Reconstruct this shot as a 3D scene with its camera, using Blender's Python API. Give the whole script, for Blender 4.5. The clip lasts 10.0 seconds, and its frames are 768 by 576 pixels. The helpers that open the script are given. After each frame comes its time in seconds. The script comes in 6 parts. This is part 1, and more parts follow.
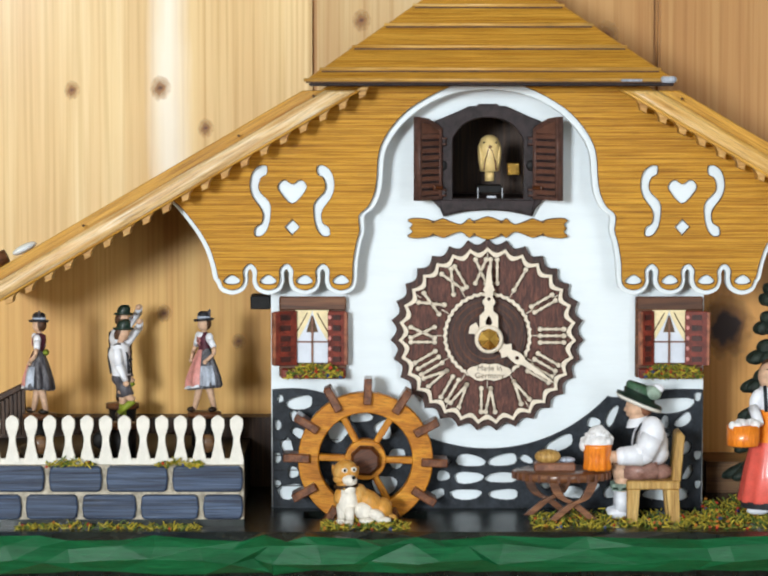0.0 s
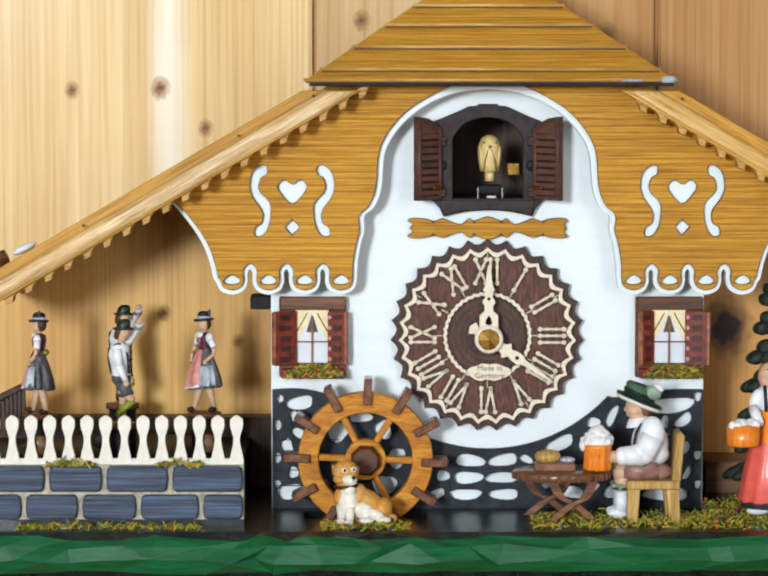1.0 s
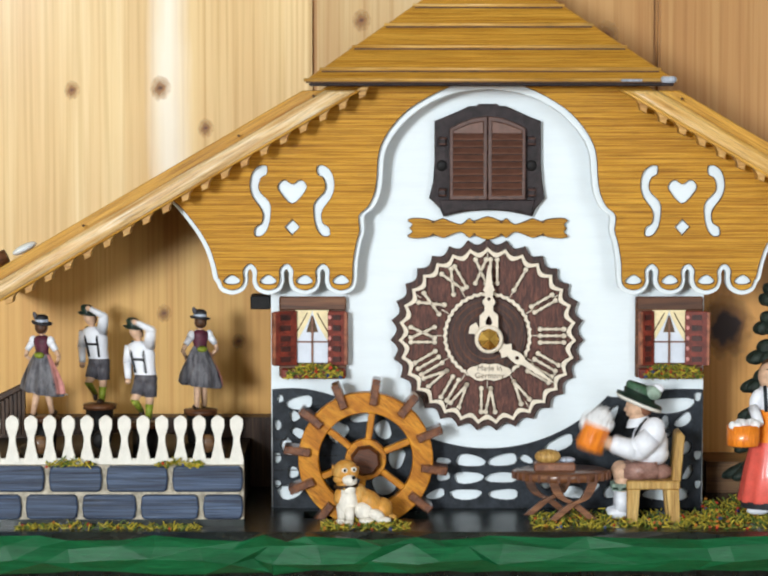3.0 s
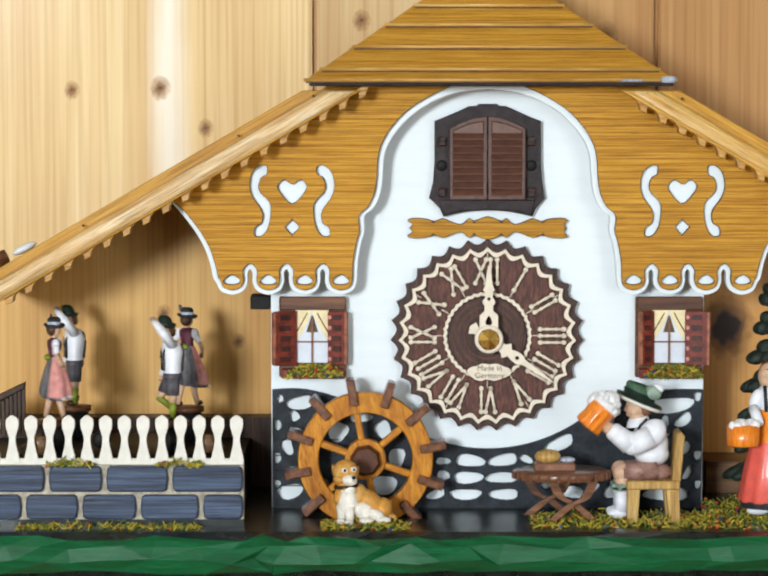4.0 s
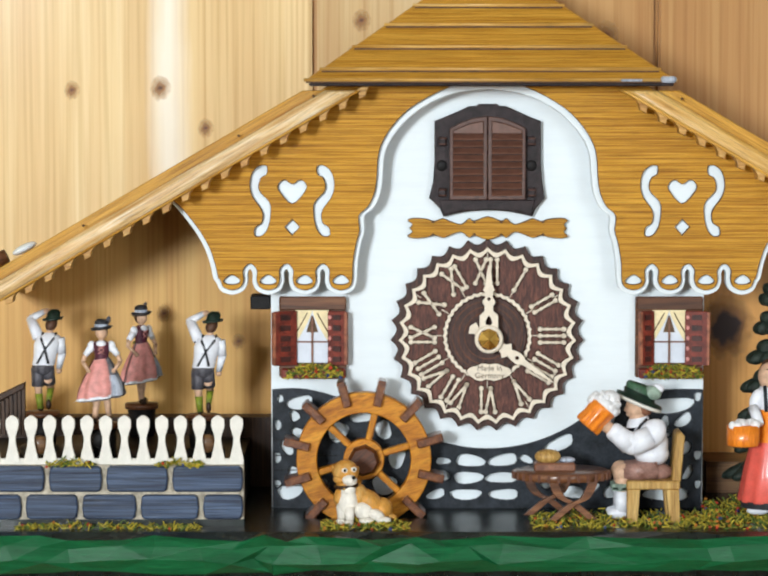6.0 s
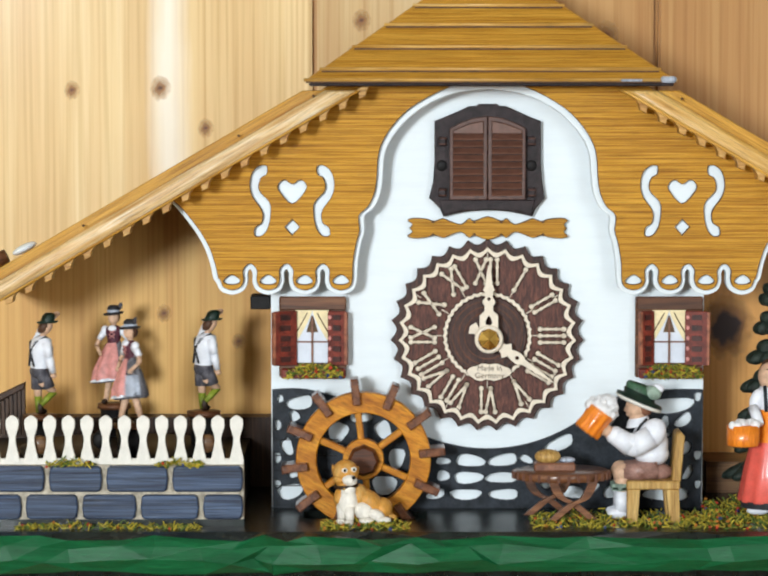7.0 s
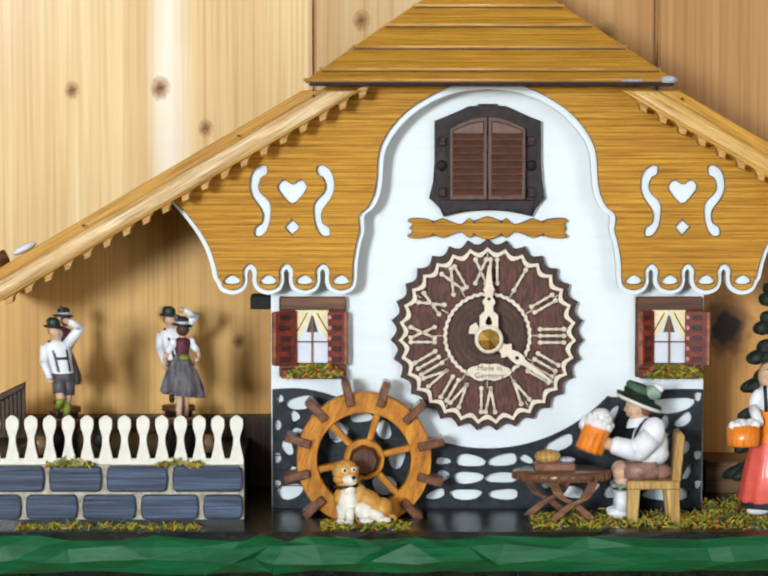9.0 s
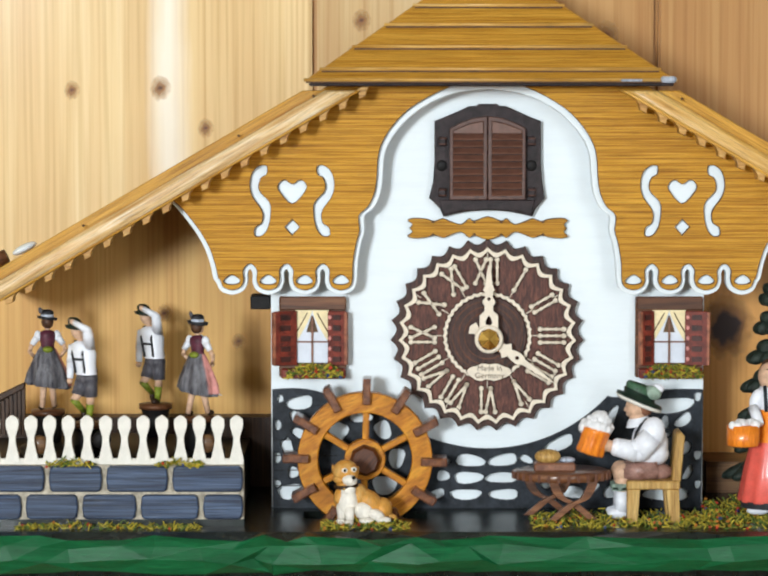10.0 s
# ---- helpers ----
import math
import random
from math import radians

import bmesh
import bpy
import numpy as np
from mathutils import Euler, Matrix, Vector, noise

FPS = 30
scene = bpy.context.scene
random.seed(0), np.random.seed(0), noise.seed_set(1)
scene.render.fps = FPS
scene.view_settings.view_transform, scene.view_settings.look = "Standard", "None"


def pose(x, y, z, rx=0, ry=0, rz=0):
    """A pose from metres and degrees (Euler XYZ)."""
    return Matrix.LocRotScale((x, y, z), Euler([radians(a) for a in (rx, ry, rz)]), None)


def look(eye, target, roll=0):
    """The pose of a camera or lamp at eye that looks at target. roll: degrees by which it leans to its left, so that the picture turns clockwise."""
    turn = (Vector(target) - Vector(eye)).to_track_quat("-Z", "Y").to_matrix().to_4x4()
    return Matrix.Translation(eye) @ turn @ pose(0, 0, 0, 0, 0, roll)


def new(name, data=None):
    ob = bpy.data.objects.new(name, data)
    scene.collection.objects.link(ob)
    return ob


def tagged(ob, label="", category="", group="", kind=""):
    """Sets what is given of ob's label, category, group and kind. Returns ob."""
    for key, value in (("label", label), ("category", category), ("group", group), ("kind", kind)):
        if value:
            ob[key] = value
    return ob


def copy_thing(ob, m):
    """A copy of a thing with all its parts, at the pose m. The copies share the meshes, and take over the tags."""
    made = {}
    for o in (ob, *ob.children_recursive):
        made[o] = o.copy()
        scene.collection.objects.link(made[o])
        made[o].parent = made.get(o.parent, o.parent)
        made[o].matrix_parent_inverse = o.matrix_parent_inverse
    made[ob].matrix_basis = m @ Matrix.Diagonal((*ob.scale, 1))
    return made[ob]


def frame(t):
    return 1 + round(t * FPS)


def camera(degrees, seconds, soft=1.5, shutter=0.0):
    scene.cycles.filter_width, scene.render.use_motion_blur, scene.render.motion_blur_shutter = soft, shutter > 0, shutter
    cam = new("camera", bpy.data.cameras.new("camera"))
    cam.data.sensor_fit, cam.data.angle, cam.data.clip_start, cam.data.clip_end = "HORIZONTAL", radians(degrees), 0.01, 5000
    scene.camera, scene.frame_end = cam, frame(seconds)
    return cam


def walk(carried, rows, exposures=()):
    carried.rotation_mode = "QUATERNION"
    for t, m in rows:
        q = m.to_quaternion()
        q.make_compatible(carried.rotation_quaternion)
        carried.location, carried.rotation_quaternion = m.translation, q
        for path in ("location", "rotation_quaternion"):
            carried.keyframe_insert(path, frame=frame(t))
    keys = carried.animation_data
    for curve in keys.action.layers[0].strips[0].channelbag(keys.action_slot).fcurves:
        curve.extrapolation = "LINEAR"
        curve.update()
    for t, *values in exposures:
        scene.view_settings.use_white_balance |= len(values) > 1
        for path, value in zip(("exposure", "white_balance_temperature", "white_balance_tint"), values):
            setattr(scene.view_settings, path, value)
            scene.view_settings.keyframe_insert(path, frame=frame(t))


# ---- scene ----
# camera on a tripod before the clock, a little above it, looking slightly down
cam = camera(14.89, 10.0, soft=2.2, shutter=0.9)
EYE = pose(0, -1.5954, 1.7177, 85.5, 0, 0)
walk(cam, [(0.0, EYE), (10.0, EYE)], exposures=[(0.0, 0.0), (10.0, 0.0)])

# ---------------------------------------------------------------- light
world = bpy.data.worlds.new("sky")
scene.world = world
world.use_nodes = True
sky = world.node_tree.nodes.new("ShaderNodeTexSky")
sky.sky_type, sky.sun_disc, sky.sun_elevation, sky.sun_rotation = "NISHITA", False, radians(40), radians(200)
world.node_tree.links.new(sky.outputs[0], world.node_tree.nodes["Background"].inputs[0])
world.node_tree.nodes["Background"].inputs[1].default_value = 0.1


def window_light(name, x, z, wide, high, watts, color):
    """Daylight that enters through an opening of the wall behind the camera."""
    data = bpy.data.lights.new(name, "AREA")
    data.shape, data.size, data.size_y, data.energy, data.color = "RECTANGLE", wide, high, watts, color
    ob = new(name, data)
    ob.matrix_world = look((x, -3.54, z), (x * 0.4, 0, z - 0.35))
    return ob


window_light("window_light_1", -0.88, 1.99, 0.40, 0.42, 100, (0.90, 0.965, 1.0))
window_light("window_light_2", 1.25, 1.95, 1.0, 1.3, 27, (0.90, 0.965, 1.0))

# ---------------------------------------------------------------- materials


def base_mat(name, rough=0.5, metal=0.0, coat=0.0, spec=0.3):
    m = bpy.data.materials.new(name)
    m.use_nodes = True
    nt = m.node_tree
    b = nt.nodes["Principled BSDF"]
    b.inputs["Roughness"].default_value = rough
    b.inputs["Metallic"].default_value = metal
    b.inputs["Coat Weight"].default_value = coat
    b.inputs["Specular IOR Level"].default_value = spec
    b.inputs["Coat Roughness"].default_value = 0.15
    return m, nt, b


def node(nt, kind, **values):
    n = nt.nodes.new(kind)
    for key, v in values.items():
        n.inputs[key].default_value = v
    return n


def ramp(nt, fac, stops):
    r = nt.nodes.new("ShaderNodeValToRGB")
    els = r.color_ramp.elements
    while len(els) < len(stops):
        els.new(0.5)
    for e, (p, c) in zip(els, stops):
        e.position, e.color = p, (*c, 1)
    nt.links.new(fac, r.inputs[0])
    return r.outputs[0]


def mixed(nt, fac, a, b, mode="MIX"):
    m = nt.nodes.new("ShaderNodeMix")
    m.data_type, m.blend_type = "RGBA", mode
    for sock, v in ((m.inputs[0], fac), (m.inputs[6], a), (m.inputs[7], b)):
        if isinstance(v, (int, float)):
            sock.default_value = v
        elif isinstance(v, tuple):
            sock.default_value = (*v, 1)
        else:
            nt.links.new(v, sock)
    return m.outputs[2]


def stretched(nt, scale, piece=0.0):
    """Object coordinates in metres, scaled by axis; piece shifts them from piece to piece."""
    tc = nt.nodes.new("ShaderNodeTexCoord")
    mp = nt.nodes.new("ShaderNodeMapping")
    mp.inputs["Scale"].default_value = scale
    src = tc.outputs["Object"]
    if piece:
        info = nt.nodes.new("ShaderNodeObjectInfo")
        mul = nt.nodes.new("ShaderNodeVectorMath")
        mul.operation = "MULTIPLY_ADD"
        nt.links.new(info.outputs["Random"], mul.inputs[0])
        mul.inputs[1].default_value = (piece, piece, piece)
        nt.links.new(src, mul.inputs[2])
        src = mul.outputs[0]
    nt.links.new(src, mp.inputs["Vector"])
    return mp.outputs[0]


def wood(name, light, mid, dark, across, along, axis, rough=0.45, coat=0.15, bump=0.15, lines=0.6, piece=0.0, groove=0.0, spec=0.28):
    m, nt, b = base_mat(name, rough, 0, coat, spec)
    s = [across] * 3
    s["xyz".index(axis)] = along
    v = stretched(nt, s, piece)
    n1 = node(nt, "ShaderNodeTexNoise", Scale=1.0, Detail=5.0, Roughness=0.6, Distortion=0.4)
    nt.links.new(v, n1.inputs["Vector"])
    c = ramp(nt, n1.outputs[0], [(0.3, dark), (0.5, mid), (0.68, light)])
    s2 = [across * 6] * 3
    s2["xyz".index(axis)] = along * 3
    n2 = node(nt, "ShaderNodeTexNoise", Scale=1.0, Detail=3.0)
    nt.links.new(stretched(nt, s2, piece), n2.inputs["Vector"])
    f = ramp(nt, n2.outputs[0], [(0.36, (lines,) * 3), (0.5, (1, 1, 1))])
    c = mixed(nt, 1.0, c, f, "MULTIPLY")
    n3 = node(nt, "ShaderNodeTexNoise", Scale=14.0, Detail=2.0)
    nt.links.new(stretched(nt, (1, 1, 1)), n3.inputs["Vector"])
    f3 = ramp(nt, n3.outputs[0], [(0.3, (0.84, 0.8, 0.76)), (0.7, (1.06, 1.05, 1.04))])
    c = mixed(nt, 1.0, c, f3, "MULTIPLY")
    if groove:
        # fine scored lines across the board at an even pitch
        sep = nt.nodes.new("ShaderNodeSeparateXYZ")
        nt.links.new(stretched(nt, (1, 1, 1 / groove)), sep.inputs[0])
        fr = nt.nodes.new("ShaderNodeMath")
        fr.operation = "FRACT"
        nt.links.new(sep.outputs[2], fr.inputs[0])
        c = mixed(nt, 1.0, c, ramp(nt, fr.outputs[0], [(0.0, (0.74, 0.64, 0.52)), (0.12, (0.76, 0.66, 0.54)), (0.22, (1, 1, 1)), (0.8, (1.06, 1.08, 1.12)), (0.92, (1, 1, 1))]), "MULTIPLY")
    nt.links.new(c, b.inputs["Base Color"])
    bp = node(nt, "ShaderNodeBump", Strength=bump, Distance=0.0006)
    nt.links.new(n2.outputs[0], bp.inputs["Height"])
    nt.links.new(bp.outputs[0], b.inputs["Normal"])
    return m


def paint(name, color, rough=0.45, vary=0.12, size=120.0, coat=0.0, metal=0.0, bump=0.1, tint=None, streak=None, spec=0.3):
    m, nt, b = base_mat(name, rough, metal, coat, spec)
    v = stretched(nt, streak or (1, 1, 1))
    n1 = node(nt, "ShaderNodeTexNoise", Scale=size, Detail=4.0, Roughness=0.6)
    nt.links.new(v, n1.inputs["Vector"])
    n2 = node(nt, "ShaderNodeTexNoise", Scale=size * 6, Detail=2.0)
    nt.links.new(v, n2.inputs["Vector"])
    lo = tint or tuple(x * (1 - 2.2 * vary) for x in color)
    hi = tuple(min(1, x * (1 + vary)) for x in color)
    c = ramp(nt, n1.outputs[0], [(0.3, lo), (0.55, color), (0.75, hi)])
    f = ramp(nt, n2.outputs[0], [(0.3, (1 - vary,) * 3), (0.6, (1, 1, 1))])
    nt.links.new(mixed(nt, 1.0, c, f, "MULTIPLY"), b.inputs["Base Color"])
    bp = node(nt, "ShaderNodeBump", Strength=bump, Distance=0.0005)
    nt.links.new(n2.outputs[0], bp.inputs["Height"])
    nt.links.new(bp.outputs[0], b.inputs["Normal"])
    return m


def pine_material(name, tone, pale_band=None):
    """Knotty pine board: long vertical grain, growth bands and scattered knots."""
    m, nt, b = base_mat(name, 0.45, 0, 0.1)
    v = stretched(nt, (1, 1, 1), 3.0)
    # knots bend the grain round them
    vor = node(nt, "ShaderNodeTexVoronoi", Scale=1.0, Randomness=1.0)
    vm = nt.nodes.new("ShaderNodeMapping")
    vm.inputs["Scale"].default_value = (11.0, 3.0, 8.0)
    nt.links.new(v, vm.inputs["Vector"])
    nt.links.new(vm.outputs[0], vor.inputs["Vector"])
    grain = nt.nodes.new("ShaderNodeMapping")
    grain.inputs["Scale"].default_value = (95.0, 95.0, 1.6)
    nt.links.new(v, grain.inputs["Vector"])
    n1 = node(nt, "ShaderNodeTexNoise", Scale=1.0, Detail=6.0, Roughness=0.65, Distortion=0.6)
    nt.links.new(grain.outputs[0], n1.inputs["Vector"])
    tones = [(0.25, (0.63, 0.39, 0.155)), (0.45, (0.70, 0.475, 0.21)), (0.62, (0.75, 0.54, 0.26)), (0.8, (0.80, 0.62, 0.34))]
    c = ramp(nt, n1.outputs[0], [(p, tuple(a * b for a, b in zip(col, tone))) for p, col in tones])
    fine = nt.nodes.new("ShaderNodeMapping")
    fine.inputs["Scale"].default_value = (420.0, 420.0, 6.0)
    nt.links.new(v, fine.inputs["Vector"])
    n2 = node(nt, "ShaderNodeTexNoise", Scale=1.0, Detail=2.0)
    nt.links.new(fine.outputs[0], n2.inputs["Vector"])
    c = mixed(nt, 1.0, c, ramp(nt, n2.outputs[0], [(0.35, (0.86, 0.8, 0.7)), (0.55, (1, 1, 1))]), "MULTIPLY")
    broad = nt.nodes.new("ShaderNodeMapping")
    broad.inputs["Scale"].default_value = (17.0, 17.0, 1.2)
    nt.links.new(v, broad.inputs["Vector"])
    n3 = node(nt, "ShaderNodeTexNoise", Scale=1.0, Detail=2.0)
    nt.links.new(broad.outputs[0], n3.inputs["Vector"])
    c = mixed(nt, 1.0, c, ramp(nt, n3.outputs[0], [(0.3, (0.84, 0.74, 0.60)), (0.5, (0.96, 0.93, 0.88)), (0.68, (1.10, 1.16, 1.30))]), "MULTIPLY")
    if pale_band:
        # pale band that wanders along the board
        centre, half = pale_band
        sep = nt.nodes.new("ShaderNodeSeparateXYZ")
        nt.links.new(stretched(nt, (1, 1, 1)), sep.inputs[0])
        wander = node(nt, "ShaderNodeTexNoise", Scale=1.0, Detail=3.0)
        nt.links.new(stretched(nt, (60, 60, 12)), wander.inputs["Vector"])
        off = nt.nodes.new("ShaderNodeMath")
        off.operation = "MULTIPLY_ADD"
        nt.links.new(wander.outputs[0], off.inputs[0])
        off.inputs[1].default_value, off.inputs[2].default_value = half * 1.6, -centre - half * 0.8
        at = nt.nodes.new("ShaderNodeMath")
        nt.links.new(sep.outputs[0], at.inputs[0])
        nt.links.new(off.outputs[0], at.inputs[1])
        dist = nt.nodes.new("ShaderNodeMath")
        dist.operation = "ABSOLUTE"
        nt.links.new(at.outputs[0], dist.inputs[0])
        scaled = nt.nodes.new("ShaderNodeMath")
        scaled.operation = "DIVIDE"
        nt.links.new(dist.outputs[0], scaled.inputs[0])
        scaled.inputs[1].default_value = half * 2
        c = mixed(nt, ramp(nt, scaled.outputs[0], [(0.1, (0.85,) * 3), (0.5, (0.5,) * 3), (1.0, (0, 0, 0))]), c, (0.86, 0.80, 0.68))
    nt.links.new(c, b.inputs["Base Color"])
    bp = node(nt, "ShaderNodeBump", Strength=0.12, Distance=0.0006)
    nt.links.new(n2.outputs[0], bp.inputs["Height"])
    nt.links.new(bp.outputs[0], b.inputs["Normal"])
    return m


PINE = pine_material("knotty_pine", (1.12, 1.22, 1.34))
PINE_PALE_BAND = pine_material("knotty_pine_with_pale_band", (1.06, 1.13, 1.20), (-0.1165, 0.0062))
PINE_AMBER = pine_material("amber_stained_pine", (0.86, 0.67, 0.36))
PINE_RUST = pine_material("rust_brown_pine", (0.88, 0.64, 0.38))
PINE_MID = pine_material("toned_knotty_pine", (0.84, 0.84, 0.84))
PINE_BROWN = pine_material("brown_knotty_pine", (0.64, 0.48, 0.31))


def knot_material(name="pine_knot_and_shade", heart=0.0, dark=(0.11, 0.042, 0.014)):
    """Knots and dark spots: dark heart and a faint brown halo that fades into the board."""
    m, nt, b = base_mat(name, 0.5)
    tc = nt.nodes.new("ShaderNodeTexCoord")
    n = node(nt, "ShaderNodeTexNoise", Scale=3.0, Detail=3.0)
    nt.links.new(tc.outputs["Object"], n.inputs["Vector"])
    ln = nt.nodes.new("ShaderNodeVectorMath")
    ln.operation = "LENGTH"
    nt.links.new(tc.outputs["Object"], ln.inputs[0])
    add = nt.nodes.new("ShaderNodeMath")
    add.operation = "MULTIPLY_ADD"
    nt.links.new(n.outputs[0], add.inputs[0])
    add.inputs[1].default_value = 0.5
    nt.links.new(ln.outputs["Value"], add.inputs[2])
    c = ramp(nt, add.outputs[0], [(0.3 + heart, dark), (0.45 + heart, (0.26, 0.115, 0.035)), (0.7 + heart * 0.6, (0.50, 0.27, 0.09)), (1.0, (0.62, 0.38, 0.15))])
    nt.links.new(c, b.inputs["Base Color"])
    a = ramp(nt, add.outputs[0], [(0.42 + heart, (0.95,) * 3), (0.62 + heart * 0.6, (0.55,) * 3), (0.85 + heart * 0.2, (0.25,) * 3), (1.0, (0, 0, 0))])
    nt.links.new(a, b.inputs["Alpha"])
    return m


KNOT_SHADE = knot_material()
DARK_PATCH = knot_material("dark_brown_patch", 0.26, (0.040, 0.021, 0.018))
HONEY = wood("honey_stained_wood", (0.66, 0.36, 0.042), (0.54, 0.265, 0.022), (0.31, 0.125, 0.008), 1500, 26, "x", 0.45, 0.0, 0.25, 0.6, groove=0.0033, spec=0.16)
HONEY_TRIM = wood("honey_wood_trim", (0.66, 0.375, 0.062), (0.535, 0.27, 0.034), (0.31, 0.125, 0.011), 1100, 20, "x", 0.4, 0.05, 0.25, 0.58, 1.0, spec=0.2)
# one moulding in two colours: lit left side paler, shaded right side darker
MOULDING_LIT = wood("lit_worn_moulding_wood", (0.84, 0.70, 0.47), (0.70, 0.48, 0.22), (0.48, 0.25, 0.07), 420, 26, "x", 0.36, 0.06, 0.25, 0.62, 1.0)
MOULDING_GOLD = wood("golden_moulding_wood", (0.72, 0.48, 0.18), (0.60, 0.35, 0.09), (0.42, 0.20, 0.03), 420, 26, "x", 0.36, 0.06, 0.25, 0.62, 1.0)
TOOTH_WOOD = wood("pale_brown_tooth_wood", (0.64, 0.40, 0.13), (0.52, 0.28, 0.07), (0.34, 0.15, 0.03), 500, 60, "x", 0.45, 0.05, 0.2, 0.7)
WHITE = paint("white_painted_wood", (0.76, 0.82, 0.85), 0.42, 0.015, 30, 0.1, bump=0.03, streak=(0.6, 1, 6))
CREAM = paint("cream_plastic", (0.76, 0.67, 0.54), 0.45, 0.06, 300)
IVORY = paint("ivory_painted_wood", (0.74, 0.71, 0.64), 0.5, 0.06, 200)
SHUTTER_BROWN = paint("brown_moulded_plastic", (0.105, 0.052, 0.040), 0.38, 0.2, 260, 0.05)
LOUVRE_BROWN = paint("chestnut_moulded_plastic", (0.150, 0.066, 0.044), 0.28, 0.15, 260, 0.35, spec=0.5)
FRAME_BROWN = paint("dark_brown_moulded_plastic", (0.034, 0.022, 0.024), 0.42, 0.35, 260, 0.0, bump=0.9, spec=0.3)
DIAL_WOOD = wood("mahogany_dial_wood", (0.20, 0.075, 0.052), (0.105, 0.036, 0.025), (0.028, 0.011, 0.009), 900, 160, "z", 0.5, 0.05, 0.3, 0.55)
DIAL_DARK = wood("dark_dial_wood", (0.10, 0.040, 0.028), (0.052, 0.022, 0.016), (0.018, 0.008, 0.007), 900, 160, "z", 0.5, 0.05, 0.2, 0.6)
NAVY = paint("blue_black_paint", (0.026, 0.032, 0.041), 0.42, 0.3, 160, 0.0, spec=0.14)
NAVY_STONE = wood("slate_blue_painted_wood", (0.075, 0.115, 0.20), (0.036, 0.058, 0.11), (0.008, 0.012, 0.028), 520, 14, "x", 0.42, 0.15, 0.4, 0.4, 1.0)
MORTAR = paint("pale_mortar", (0.50, 0.44, 0.34), 0.7, 0.2, 300)
GREEN = paint("green_gloss_paint", (0.007, 0.108, 0.036), 0.33, 0.3, 60, 0.02, tint=(0.003, 0.070, 0.022), bump=0.35, streak=(0.6, 1, 9), spec=0.19)
BLACK_GREEN = paint("black_green_gloss_paint", (0.018, 0.025, 0.022), 0.27, 0.3, 120, 0.05)
WHEEL_WOOD = wood("amber_stained_wheel_wood", (0.68, 0.31, 0.028), (0.54, 0.205, 0.013), (0.30, 0.092, 0.006), 260, 60, "x", 0.4, 0.05, 0.2, 0.65, spec=0.2)
PADDLE_WOOD = wood("dark_stained_paddle_wood", (0.27, 0.10, 0.036), (0.15, 0.05, 0.018), (0.06, 0.02, 0.010), 300, 40, "y", 0.3, 0.4, 0.2, 0.6)
HUB_WOOD = wood("dark_stained_hub_wood", (0.19, 0.06, 0.018), (0.11, 0.033, 0.010), (0.05, 0.016, 0.006), 250, 40, "x", 0.42, 0.15, 0.2, 0.6)
WALNUT = wood("walnut_stained_wood", (0.20, 0.085, 0.035), (0.12, 0.045, 0.018), (0.05, 0.02, 0.01), 320, 20, "x", 0.45, 0.15, 0.2, 0.6)
TABLE_WOOD = wood("glossy_brown_table_wood", (0.27, 0.12, 0.055), (0.17, 0.068, 0.030), (0.07, 0.028, 0.014), 320, 30, "x", 0.3, 0.4, 0.2, 0.6)
SHUTTER_EDGE = paint("worn_red_shutter_edge", (0.42, 0.15, 0.08), 0.5, 0.3, 250)
OXBLOOD = paint("oxblood_painted_wood", (0.20, 0.028, 0.014), 0.45, 0.3, 250)
SHUTTER_DARK = paint("dark_red_painted_wood", (0.055, 0.014, 0.010), 0.45, 0.3, 250)
SLAT = wood("dark_stained_slats", (0.09, 0.045, 0.02), (0.05, 0.022, 0.010), (0.02, 0.01, 0.006), 500, 20, "z", 0.5, 0.1, 0.2, 0.5)
STAGE = wood("brown_stage_wood", (0.22, 0.125, 0.055), (0.14, 0.07, 0.028), (0.07, 0.032, 0.014), 200, 14, "x", 0.5, 0.1)
SCORCH_SHADE = paint("scorched_edge_and_shadow", (0.10, 0.045, 0.018), 0.6, 0.3, 300)
BLACK = paint("black_plastic", (0.014, 0.013, 0.013), 0.45, 0.2, 300, spec=0.1)
GREY_METAL = paint("grey_metal", (0.30, 0.31, 0.33), 0.45, 0.1, 400, metal=1.0)
BRASS = paint("polished_brass", (0.80, 0.50, 0.12), 0.14, 0.1, 500, metal=1.0)
PANE = paint("pale_window_backing", (0.66, 0.70, 0.78), 0.35, 0.04, 100)
CURTAIN = paint("cream_printed_curtain", (0.83, 0.70, 0.42), 0.6, 0.06, 200)
LINE = paint("brown_printed_line", (0.13, 0.07, 0.03), 0.6, 0.2, 300)
SKIN = paint("painted_skin_tone", (0.66, 0.42, 0.28), 0.5, 0.12, 400)
HAIR = paint("brown_painted_hair", (0.09, 0.04, 0.02), 0.5, 0.25, 500)
CLOTH_WHITE = paint("white_figurine_paint", (0.78, 0.80, 0.85), 0.42, 0.05, 160, 0.1, tint=(0.70, 0.71, 0.77), bump=0.15)
CLOTH_GREY = paint("grey_figurine_paint", (0.105, 0.10, 0.115), 0.5, 0.45, 150, tint=(0.030, 0.028, 0.036), streak=(2.4, 2.4, 0.4))
SKIRT = paint("striped_grey_figurine_paint", (0.17, 0.165, 0.18), 0.5, 0.5, 190, tint=(0.016, 0.013, 0.022), streak=(3, 3, 0.15))
